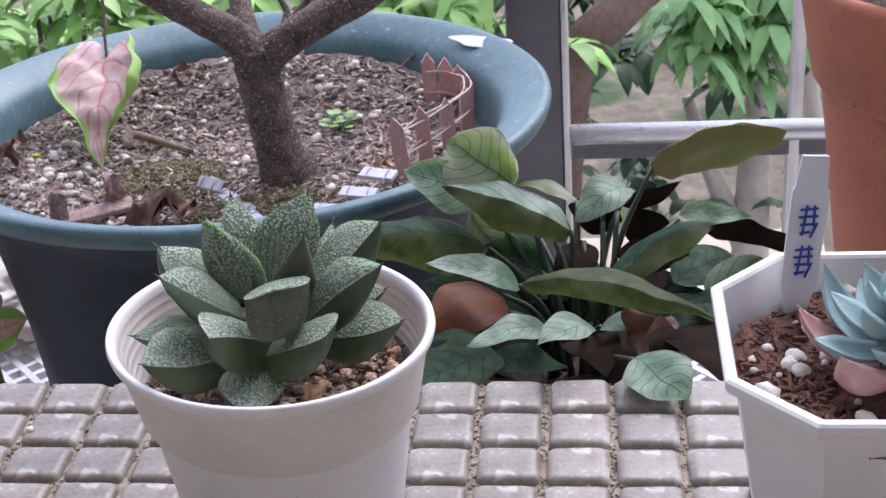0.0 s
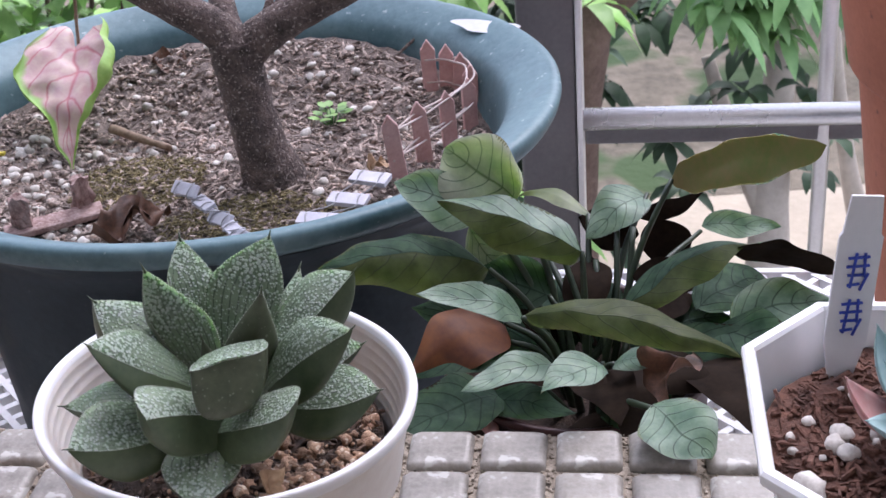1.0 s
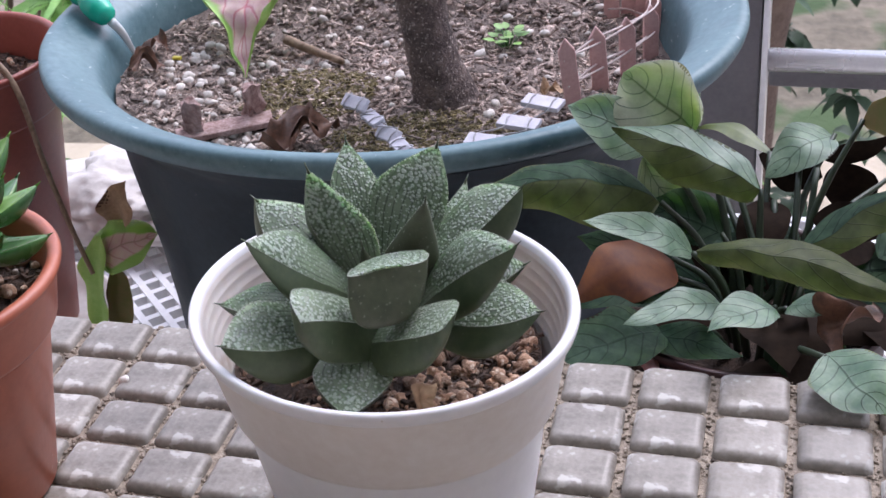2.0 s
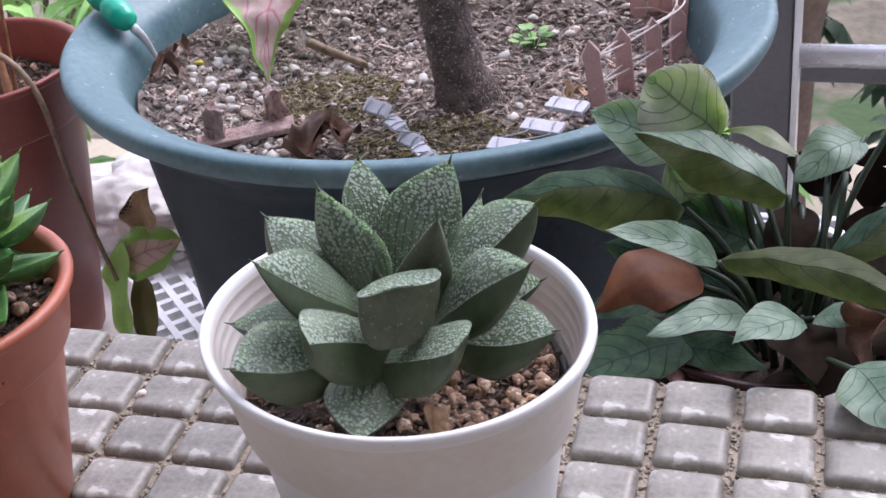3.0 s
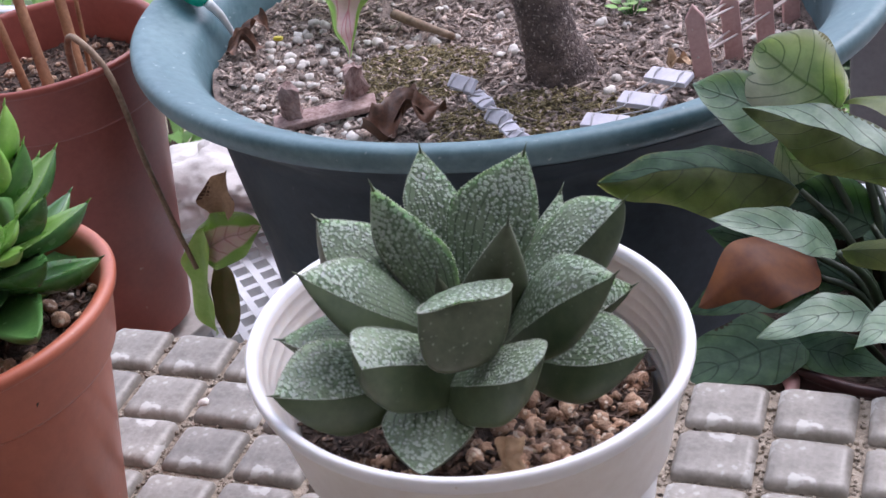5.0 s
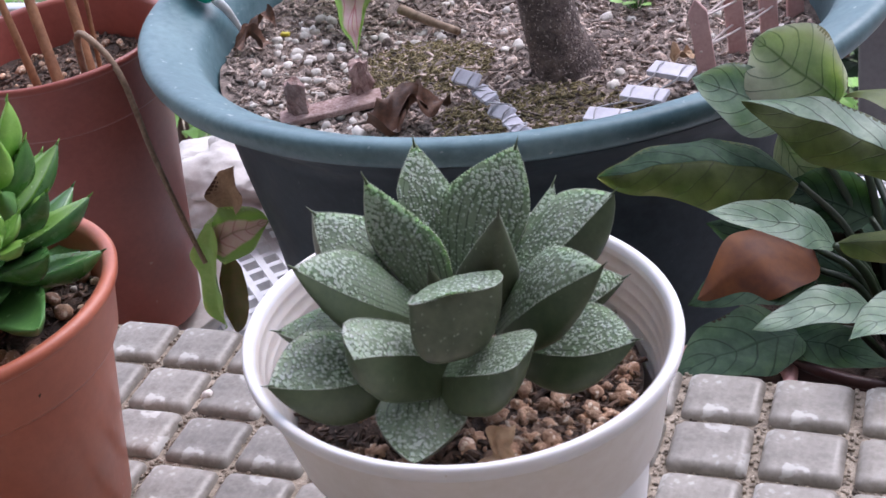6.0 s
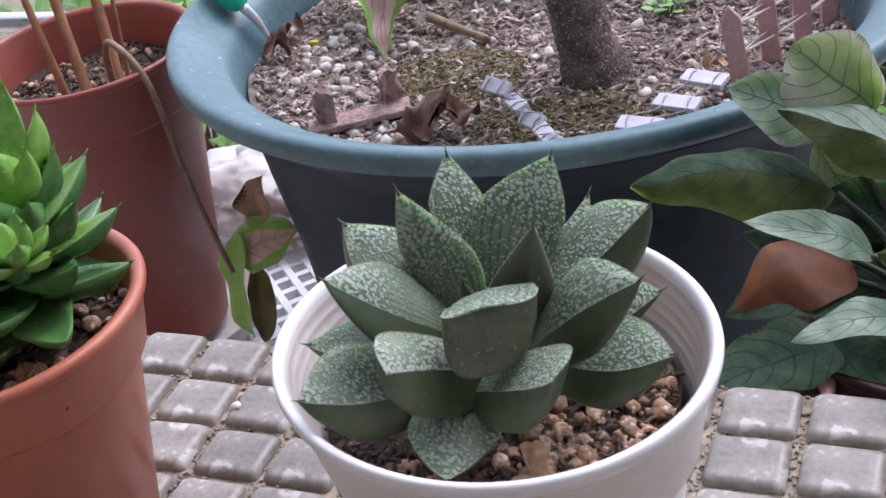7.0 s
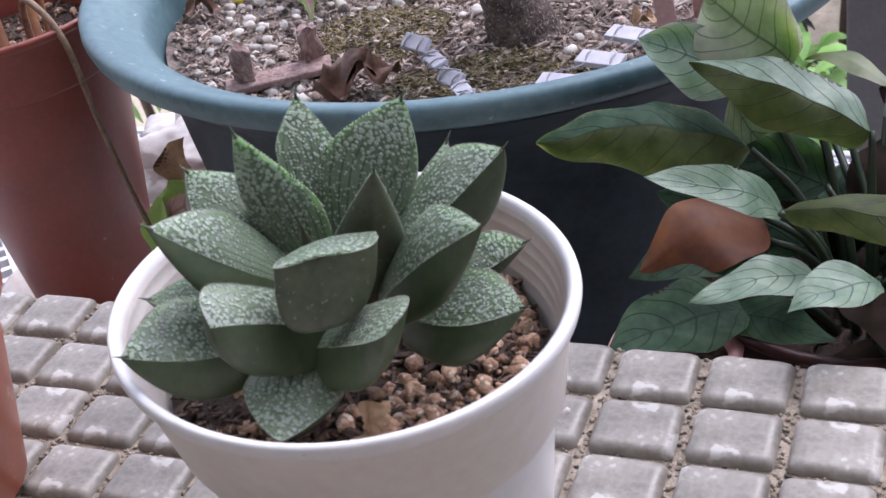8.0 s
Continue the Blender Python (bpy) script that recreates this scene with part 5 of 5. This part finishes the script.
# upright leaves at the back of the rosette
rosette_leaf((0.0283, -0.0394, 0.1098), (0.0265, -0.0491, 0.1025), (0.0376, -0.0433, 0.0994), (0.0292, -0.0416, 0.0942), (0.0349, -0.0541, 0.0875))
rosette_leaf((0.0526, -0.0397, 0.1102), (0.0371, -0.0485, 0.1019), (0.0558, -0.0468, 0.0967), (0.0445, -0.0409, 0.0931), (0.0440, -0.0541, 0.0837), sharp=1.5)
rosette_leaf((0.0575, -0.0330, 0.0965), (0.0520, -0.0440, 0.0905), (0.0600, -0.0430, 0.0880), (0.0533, -0.0373, 0.0868), (0.0485, -0.0515, 0.0792))
rosette_leaf((0.0256, -0.0608, 0.1128), (0.0257, -0.0639, 0.0994), (0.0402, -0.0596, 0.0972), (0.0274, -0.0558, 0.0927), (0.0361, -0.0630, 0.0855), sharp=1.45, swell=0.16)
# spreading leaves round the middle
rosette_leaf((0.0087, -0.0567, 0.1011), (0.0211, -0.0530, 0.0977), (0.0147, -0.0654, 0.0937), (0.0124, -0.0577, 0.0868), (0.0324, -0.0614, 0.0864))
rosette_leaf((0.0181, -0.0851, 0.1062), (0.0239, -0.0693, 0.1004), (0.0279, -0.0792, 0.0950), (0.0271, -0.0825, 0.0896), (0.0347, -0.0691, 0.0837), sharp=1.5, swell=0.2)
rosette_leaf((0.0750, -0.0463, 0.1028), (0.0612, -0.0439, 0.1000), (0.0643, -0.0557, 0.0937), (0.0705, -0.0491, 0.0890), (0.0516, -0.0558, 0.0824), sharp=1.5)
rosette_leaf((0.0788, -0.0711, 0.1015), (0.0631, -0.0591, 0.0969), (0.0641, -0.0696, 0.0908), (0.0688, -0.0716, 0.0850), (0.0532, -0.0655, 0.0776), sharp=1.5, swell=0.2)
# low leaves lying towards the pot's wall
rosette_leaf((0.0733, -0.0377, 0.0751), (0.0669, -0.0419, 0.0804), (0.0674, -0.0484, 0.0747), (0.0670, -0.0456, 0.0718), (0.0581, -0.0543, 0.0758))
rosette_leaf((0.0830, -0.0677, 0.0811), (0.0709, -0.0572, 0.0821), (0.0700, -0.0700, 0.0774), (0.0695, -0.0711, 0.0704), (0.0559, -0.0613, 0.0731), sharp=1.7)
rosette_leaf((0.0026, -0.0738, 0.0800), (0.0128, -0.0669, 0.0832), (0.0130, -0.0760, 0.0791), (0.0136, -0.0729, 0.0752), (0.0272, -0.0677, 0.0782))
rosette_leaf((0.0142, -0.0990, 0.0861), (0.0162, -0.0813, 0.0873), (0.0248, -0.0904, 0.0801), (0.0234, -0.0909, 0.0726), (0.0335, -0.0752, 0.0753), sharp=1.7)
rosette_leaf((0.0427, -0.0978, 0.0685), (0.0314, -0.0887, 0.0729), (0.0495, -0.0825, 0.0696), (0.0383, -0.0831, 0.0636), (0.0407, -0.0815, 0.0735), sharp=1.6, full=1.5, spine=0)
# stubby truncated leaves at the front
rosette_leaf((0.0487, -0.0783, 0.0974), (0.0404, -0.0802, 0.0966), (0.0575, -0.0720, 0.0973), (0.0494, -0.0828, 0.0845), (0.0479, -0.0681, 0.0955), back="haw_inner", at=0.5, sharp=2.8, full=2.2, square=3.0, narrow=0.80, swell=0.12, spine=0)
rosette_leaf((0.0333, -0.0954, 0.0923), (0.0305, -0.0837, 0.0937), (0.0397, -0.0850, 0.0861), (0.0362, -0.0894, 0.0783), (0.0443, -0.0739, 0.0770), **BLOCK)
rosette_leaf((0.0653, -0.0877, 0.0895), (0.0622, -0.0772, 0.0888), (0.0571, -0.0869, 0.0846), (0.0566, -0.0858, 0.0749), (0.0423, -0.0762, 0.0755), **BLOCK)
# brownish spear and small tip in the heart
rosette_leaf((0.0554, -0.0628, 0.1073), (0.0428, -0.0622, 0.0900), (0.0560, -0.0577, 0.0886), (0.0524, -0.0647, 0.0917), (0.0487, -0.0636, 0.0772), back="haw_inner", square=1.5)
rosette_leaf((0.0400, -0.0680, 0.0965), (0.0385, -0.0672, 0.0900), (0.0425, -0.0665, 0.0900), (0.0405, -0.0690, 0.0900), (0.0420, -0.0670, 0.0800), back="haw_inner", teeth=False)

# ---- octagonal white pot with the blue-grey rosette and a label ----
OX, OY, OZ = 0.2220, -0.0640, 0.075


def octo(profile, cut=0.45):
    """Rings of a square with cut corners; each of (half width, height)."""
    bm = bmesh.new()
    rings = []
    for w, z in profile:
        c = w * (1 - cut)
        pts = [(-w, -c), (-c, -w), (c, -w), (w, -c), (w, c), (c, w), (-c, w), (-w, c)]
        rings.append([bm.verts.new((OX + x, OY + y, z)) for x, y in pts])
    for a, b in zip(rings, rings[1:]):
        for i in range(8):
            j = (i + 1) % 8
            bm.faces.new((a[i], a[j], b[j], b[i]))
    return bm


opot = thing("flower_pot", (OX, OY, 0.0036), "white octagonal hard plastic flower pot on tiles", "flower pot")
bm = octo([(0.0300, 0.0040), (0.0345, 0.0040), (0.0440, OZ - 0.006)])
bm.faces.new(bm.verts[:8])
bmesh.ops.recalc_face_normals(bm, faces=bm.faces)
part("body", bm, M["oct_pot"], opot, smooth=False)
bm = octo([(0.0440, OZ - 0.0065), (0.0472, OZ - 0.0045), (0.0480, OZ - 0.003), (0.0480, OZ - 0.0008), (0.0472, OZ), (0.0452, OZ), (0.0445, OZ - 0.0010), (0.0405, OZ - 0.030), (0.034, 0.008)])
bmesh.ops.recalc_face_normals(bm, faces=bm.faces)
part("rim", bm, M["oct_pot"], opot, "flat white octagonal rim", smooth=False)
osoil = lambda x, y: 0.0615 + 0.0035 * noise.noise(Vector((x * 50, y * 50, 6))) + 0.003 * math.exp(-(((x - 0.203) / 0.012) ** 2 + ((y + 0.038) / 0.012) ** 2))
soil_disc(OX, OY, 0.0445, osoil, M["red_soil"], "potting_soil", "reddish-brown soil in the octagonal pot", 18, 64, 0.0018)
pebbles([q for q in spread(48, 41, OX, OY, 0.041, osoil, 0.0011, 0.0036, None, 0.5)] + [(0.1865, -0.085, 0.0665, 0.0046)], "perlite", M["perlite"], "white perlite pebbles on reddish soil", lump=0.45)
crumbs(spread(1800, 42, OX, OY, 0.0425, osoil, 0.0008, 0.0032), "bark_litter", M["red_soil"], "reddish soil crumbs in the octagonal pot")
ech = thing("blue_succulent", (0.2260, -0.0700, 0.060), "blue-grey succulent rosette with pink outer leaves", "succulent")
EC = Vector((0.2255, -0.0690, 0.0700))
for k in range(22):
    f = k / 21
    a = k * 2.39996 + 1.0
    el = 0.25 + 1.05 * f
    ln = 0.029 * (1 - 0.45 * f)
    d = Vector((math.cos(a) * math.cos(el), math.sin(a) * math.cos(el), math.sin(el)))
    c = EC + Vector((0, 0, 0.012 * f))
    part("leaf", fat_leaf(c + d * 0.002, c + d * ln, 0.0135 * (1 - 0.25 * f), 0.0045, 0.10, 0, 0.6, 12, 6, 0.0006, 0.25, 0.6, 0.45), [M["ech"], M["ech"]], ech)
part("leaf", fat_leaf((0.222, -0.072, 0.0650), (0.2045, -0.088, 0.0805), 0.0195, 0.006, 0.20, 30, 0.5, 14, 8, 0.0006, 0.3, 0.5, 0.5), [M["ech_pink"], M["ech_pink"]], ech, "pink flushed outer leaf")
part("leaf", fat_leaf((0.219, -0.070, 0.0670), (0.1968, -0.0605, 0.0805), 0.0130, 0.005, 0.15, 0, 0.5, 14, 8, 0.0006, 0.3, 0.5, 0.5), [M["ech_pink"], M["ech_pink"]], ech, "pink flushed outer leaf")
part("leaf", fat_leaf((0.219, -0.064, 0.0680), (0.2055, -0.0490, 0.0880), 0.0125, 0.005, 0.15, 0, 0.5, 14, 8, 0.0006, 0.3, 0.5, 0.5), [M["ech"], M["ech"]], ech)

label_tag = thing("plant_label", (0.2000, -0.035, 0.060), "white plastic plant label with blue handwriting", "plant label")
TF = Matrix.Translation((0.1998, -0.0350, 0.0620)) @ Euler((-0.10, 0.10, 0.12)).to_matrix().to_4x4()
bm = bmesh.new()
out = [(-0.0030, 0), (0.0030, 0), (0.0056, 0.012), (0.0056, 0.0415), (0.0049, 0.0425), (0.0040, 0.0525), (-0.0040, 0.0525), (-0.0049, 0.0425), (-0.0056, 0.0415), (-0.0056, 0.012)]
fr = [bm.verts.new(TF @ Vector((x, -0.0005, z))) for x, z in out]
bk = [bm.verts.new(TF @ Vector((x, 0.0005, z))) for x, z in out]
bm.faces.new(fr)
bm.faces.new(bk[::-1])
for i in range(len(out)):
    j = (i + 1) % len(out)
    bm.faces.new((fr[i], bk[i], bk[j], fr[j]))
bmesh.ops.recalc_face_normals(bm, faces=bm.faces)
blank = part("blank", bm, M["tag"], label_tag, smooth=False)
# unreadable handwriting: plain strokes of ink
for cz in (0.0315, 0.0185):
    for k, (x0, z0, x1, z1) in enumerate(((-0.0026, 0.0040, 0.0028, 0.0046), (-0.0006, 0.0055, -0.0012, -0.0042), (0.0016, 0.0056, 0.0020, -0.0010), (-0.0028, 0.0016, 0.0030, 0.0022), (-0.0022, -0.0008, 0.0022, -0.0004), (-0.0020, -0.0036, 0.0012, -0.0030), (0.0030, 0.0000, 0.0014, -0.0048))):
        a, b = TF @ Vector((x0, -0.0008, cz + z0)), TF @ Vector((x1, -0.0008, cz + z1))
        part("ink_stroke", tube([a, b], 0.00042, 5, 1), M["ink"], blank)

# ---- terracotta pot by the railing ----
TX, TY = 0.345, 0.300
tp = thing("flower_pot", (TX, TY, -0.16), "large terracotta clay flower pot by the railing", "flower pot")
part("body", lathe([(0, -0.156), (0.056, -0.156), (0.059, -0.159), (0.061, -0.155), (0.0714, -0.094), (0.0850, 0.012), (0.0853, 0.014)], TX, TY, 96), M["terracotta"], tp)
part("collar", lathe([(0.0850, 0.0120), (0.0885, 0.0125), (0.0900, 0.0150), (0.0985, 0.0600), (0.1000, 0.0680), (0.0985, 0.0715), (0.0950, 0.0725), (0.0915, 0.0700), (0.086, 0.040), (0.070, -0.10)], TX, TY, 96), M["terracotta"], tp, "thick terracotta collar")
tsoil = lambda x, y: 0.048 + 0.004 * noise.noise(Vector((x * 30, y * 30, 1)))
soil_disc(TX, TY, 0.0860, tsoil, M["soil"], "potting_soil", "dark soil in the terracotta pot", 14, 48, 0.003)
crumbs(spread(300, 51, TX, TY, 0.083, tsoil, 0.002, 0.006), "bark_litter", M["crumb"], "bark pieces in the terracotta pot")
tplant = thing("woody_plant", (0.33, 0.27, 0.046), "woody plant with bare stems in terracotta", "plant")
part("stem", tube([(0.318, 0.255, 0.040), (0.320, 0.252, 0.070), (0.325, 0.25, 0.14)], [0.010, 0.008, 0.006], 12, 4, 0.08, seed=1), M["bark"], tplant)
part("stem", tube([(0.300, 0.250, 0.046), (0.288, 0.246, 0.066), (0.270, 0.243, 0.10)], [0.006, 0.005, 0.004], 10, 4, 0.08, seed=2), M["bark"], tplant)
for k in range(5):
    part("leaf", blade((0.296 + 0.008 * k, 0.226, 0.062), (0.300 + 0.011 * k, 0.212, 0.071), 0.008, seed=k), [M["lime_leaf"], M["lime_leaf"]], tplant)

# ---- broad-leaved plant behind the ledge ----
CX, CY = 0.130, 0.088
flower_pot("dark maroon plastic flower pot under broad leaves", CX - 0.004, CY + 0.010, -0.154, 0.040, 0.052, -0.018, 0.025, surface("dark_maroon_plastic", (0.035, 0.012, 0.012), (0.070, 0.024, 0.022), 30, (0.35, 0.5), 0.08, 0.0003, 300))
flower_pot("small faded pink plastic flower pot behind the ledge", 0.079, 0.050, -0.154, 0.013, 0.0195, -0.020, 0.012, surface("faded_pink_plastic", (0.50, 0.27, 0.25), (0.60, 0.36, 0.33), 30, (0.4, 0.55), 0.08, 0.0003, 300))
soil_disc(0.079, 0.050, 0.0155, lambda x, y: -0.026 + 0.002 * noise.noise(Vector((x * 40, y * 40, 7))), M["soil"], "potting_soil", "dark soil in the small pink pot", 10, 40, 0.0015)
csoil = lambda x, y: -0.032 + 0.003 * noise.noise(Vector((x * 40, y * 40, 5)))
soil_disc(CX - 0.004, CY + 0.010, 0.046, csoil, M["soil"], "potting_soil", "dark soil under the broad-leaved plant", 12, 48, 0.002)
plant = thing("broad_leaf_plant", (CX, CY, -0.032), "low plant with pale-veined broad pointed leaves", "plant")
ROOT = Vector((CX, CY, -0.034))


def cal_leaf(base, tip, width, face=(0, -0.5, 0.85), top="cal_top", under="cal_under", arch=0.06, fold=0.12, wave=0.02, stem=True, seed=0, label="", droop=0.0, waist=0.42, twist=0, lean=0.5, sw=0.0013, turned=0, point=1.75, rumple=0.0024):
    part("leaf", crinkle(blade(base, tip, width * 0.94, 0, arch, fold, droop, wave, twist, waist, seed=seed, face=face, nu=26, nv=16, turned=turned, point=point), rumple, 70, seed), [M[top], M[under]], plant, label)
    if stem:
        b = Vector(base)
        r = ROOT + Vector(((b.x - ROOT.x) * 0.25, (b.y - ROOT.y) * 0.25, 0))
        mid = r.lerp(b, 0.55) + Vector(((r.x - b.x) * 0.15, 0, 0.012 * lean))
        part("stalk", tube([r, mid, b], [sw * 1.25, sw * 1.1, sw * 0.8], 7, 5), M["cal_stem"], plant)


cal_leaf((0.1021, 0.13, 0.0315), (0.0766, 0.138, 0.0515), 0.0330, (-0.10, -0.85, 0.45), "cal_yellow", "cal_under", 0.10, 0.25, seed=1, point=1.05)
cal_leaf((0.0886, 0.125, 0.0271), (0.0558, 0.122, 0.0444), 0.0245, (-0.25, -0.55, 0.8), "cal_top", "cal_under", 0.04, 0.10, seed=2)
cal_leaf((0.1283, 0.11, 0.0196), (0.0744, 0.115, 0.0385), 0.0255, (0.10, -0.50, 0.85), "cal_top", "cal_olive", 0.12, -0.40, 0.05, seed=3, turned=-1)
cal_leaf((0.0826, 0.125, 0.0227), (0.1041, 0.12, -0.0072), 0.0190, (0.3, -0.8, 0.4), "cal_yellow", "cal_under", 0.05, 0.2, seed=4, stem=False)
cal_leaf((0.0925, 0.110, 0.0120), (0.0310, 0.090, 0.0240), 0.0300, (0.05, -0.45, 0.9), "cal_deep", "cal_olive", 0.14, -0.40, 0.05, seed=5, turned=-1)
cal_leaf((0.1080, 0.075, 0.0120), (0.0726, 0.057, 0.0326), 0.0165, (0.4, -0.35, 0.9), "cal_top", "cal_purple", 0.12, 0.10, seed=6)
cal_leaf((0.0990, 0.092, -0.0010), (0.0650, 0.064, -0.0050), 0.0260, (-0.3, -0.75, 0.6), "cal_red", "cal_red", 0.18, -0.2, seed=7, label="rusty reddish-brown leaf")
cal_leaf((0.1206, 0.055, 0.0038), (0.0905, 0.030, 0.0108), 0.0160, (0, -0.35, 0.95), "cal_top", "cal_under", 0.10, 0.10, seed=8)
cal_leaf((0.1365, 0.045, 0.0123), (0.1165, 0.018, 0.0186), 0.0160, (0.1, -0.35, 0.9), "cal_top", "cal_under", 0.10, 0.15, 0.03, seed=9)
cal_leaf((0.1010, 0.052, -0.0055), (0.0680, 0.021, -0.0010), 0.0270, (-0.1, -0.45, 0.9), "cal_deep", "cal_purple", 0.10, 0.08, seed=10)
cal_leaf((0.0960, 0.052, -0.0080), (0.1285, 0.032, 0.0010), 0.0130, (0, -0.5, 0.9), "cal_deep", "cal_purple", 0.06, 0.1, seed=11)
cal_leaf((0.1085, 0.064, 0.0190), (0.1850, 0.056, 0.0060), 0.0155, (0.0, -0.45, 0.9), "cal_olive", "cal_olive", 0.18, -0.45, 0.03, seed=12, waist=0.5, turned=1)
cal_leaf((0.1458, 0.090, 0.0060), (0.1900, 0.110, 0.0215), 0.0200, (-0.25, -0.40, 0.85), "cal_deep", "cal_olive", 0.14, -0.30, seed=14, turned=1)
cal_leaf((0.1810, 0.108, 0.0215), (0.2340, 0.121, -0.0010), 0.0190, (0.1, -0.75, -0.5), "cal_purple", "cal_deep", -0.08, 0.15, seed=15, stem=False)
cal_leaf((0.1630, 0.140, 0.0345), (0.2130, 0.090, 0.0720), 0.0180, (0.0, -0.80, 0.45), "cal_brownish", "cal_deep", 0.06, 0.10, 0.0, seed=16, lean=0.2, waist=0.55, point=1.1)
cal_leaf((0.1540, 0.160, 0.0180), (0.1290, 0.135, 0.0110), 0.0200, (0, -0.55, 0.8), "cal_top", "cal_purple", 0.10, 0.15, seed=17)
cal_leaf((0.1490, 0.160, 0.0090), (0.1775, 0.170, 0.0140), 0.0130, (0, -0.7, -0.3), "cal_purple", "cal_deep", 0.10, 0.15, seed=18, stem=False)
cal_leaf((0.1600, 0.180, -0.0050), (0.1670, 0.180, -0.0290), 0.0240, (0, -1.0, 0.1), "cal_purple", "cal_purple", 0.05, 0.15, seed=19, stem=False)
cal_leaf((0.1771, 0.180, -0.0110), (0.2110, 0.190, -0.0145), 0.0130, (0, -0.6, 0.8), "cal_top", "cal_under", 0.10, 0.15, 0.05, seed=20)
cal_leaf((0.1530, 0.024, 0.0090), (0.1692, -0.001, 0.0066), 0.0270, (0.10, -0.38, 0.92), "cal_top", "cal_under", 0.10, 0.10, seed=21, waist=0.50, point=1.2)
cal_leaf((0.1300, 0.150, 0.0140), (0.1000, 0.170, 0.0120), 0.0095, (0.1, -0.2, 1.0), "cal_under", "cal_under", 0.16, -0.1, seed=22)
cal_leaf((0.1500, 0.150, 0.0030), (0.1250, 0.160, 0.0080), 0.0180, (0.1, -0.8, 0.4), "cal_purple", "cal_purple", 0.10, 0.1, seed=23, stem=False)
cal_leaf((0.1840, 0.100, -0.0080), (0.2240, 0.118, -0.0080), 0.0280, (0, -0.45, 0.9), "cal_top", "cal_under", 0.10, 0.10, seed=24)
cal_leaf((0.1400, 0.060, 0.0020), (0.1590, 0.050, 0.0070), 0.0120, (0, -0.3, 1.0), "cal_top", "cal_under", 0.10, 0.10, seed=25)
# these two get near-black tops that stand for shade below the upper leaves
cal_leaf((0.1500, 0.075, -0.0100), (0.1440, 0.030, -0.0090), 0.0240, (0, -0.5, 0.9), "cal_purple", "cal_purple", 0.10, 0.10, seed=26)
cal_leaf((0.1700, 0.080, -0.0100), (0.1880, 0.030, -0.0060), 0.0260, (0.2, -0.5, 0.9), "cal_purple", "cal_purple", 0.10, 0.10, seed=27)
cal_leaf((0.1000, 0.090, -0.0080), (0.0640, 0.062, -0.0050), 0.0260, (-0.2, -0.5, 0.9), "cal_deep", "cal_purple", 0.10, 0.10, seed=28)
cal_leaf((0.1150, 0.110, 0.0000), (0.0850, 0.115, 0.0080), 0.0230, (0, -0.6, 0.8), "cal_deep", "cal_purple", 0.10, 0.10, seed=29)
# invented low leaves; their dark tops paint the deep shade between the stalks
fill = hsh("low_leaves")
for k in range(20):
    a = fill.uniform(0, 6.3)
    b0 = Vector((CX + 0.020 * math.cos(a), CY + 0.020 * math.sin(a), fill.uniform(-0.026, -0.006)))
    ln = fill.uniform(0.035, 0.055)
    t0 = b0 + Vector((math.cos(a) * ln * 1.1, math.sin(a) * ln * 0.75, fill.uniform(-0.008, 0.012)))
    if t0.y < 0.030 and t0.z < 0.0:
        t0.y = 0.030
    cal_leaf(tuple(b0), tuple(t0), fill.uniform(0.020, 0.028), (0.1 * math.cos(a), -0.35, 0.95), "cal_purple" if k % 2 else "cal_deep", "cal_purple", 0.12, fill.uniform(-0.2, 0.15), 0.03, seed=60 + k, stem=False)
for k, (x, y, z) in enumerate(((0.148, 0.135, 0.016), (0.1415, 0.14, 0.012), (0.120, 0.125, 0.010), (0.112, 0.14, 0.004), (0.133, 0.13, 0.004))):
    part("stalk", tube([(CX + 0.004 * k - 0.008, CY + 0.01, -0.033), (0.5 * (x + CX) + 0.004, 0.5 * (y + CY), -0.012), (x, y, z)], [0.0017, 0.0015, 0.0012], 7, 5), M["cal_stem"], plant)
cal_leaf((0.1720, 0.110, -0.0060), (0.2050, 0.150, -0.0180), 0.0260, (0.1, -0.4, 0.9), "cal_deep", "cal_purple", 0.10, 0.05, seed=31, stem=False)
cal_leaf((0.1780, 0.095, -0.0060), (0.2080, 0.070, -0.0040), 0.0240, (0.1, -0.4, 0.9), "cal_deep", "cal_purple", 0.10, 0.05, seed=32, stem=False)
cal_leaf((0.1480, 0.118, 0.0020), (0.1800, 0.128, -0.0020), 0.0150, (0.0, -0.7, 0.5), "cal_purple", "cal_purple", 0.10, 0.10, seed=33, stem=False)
dry((0.1690, 0.056, 0.008), 0.026, 4.0, 11, "dry_leaf", 0.6, "dead curled brown leaf among green leaves", 0.35)

# ---- tiles of the ledge ----
tile_kinds = [tile_mesh(k) for k in range(6)]
rnd = hsh("tiles")
for r in range(0, 10):
    for c in range(-8, 20):
        ob = new("tile", tile_kinds[rnd.randrange(6)])
        ob.parent = ledge
        ob.location = ((c - 4 + 0.5) * PITCH + rnd.uniform(-0.0005, 0.0005), (0.5 - r) * ROW + rnd.uniform(-0.0004, 0.0004), rnd.uniform(-0.0003, 0.0003))
        ob.rotation_euler = (rnd.uniform(-0.012, 0.012), rnd.uniform(-0.012, 0.012), rnd.uniform(-0.02, 0.02) + rnd.randrange(2) * math.pi)
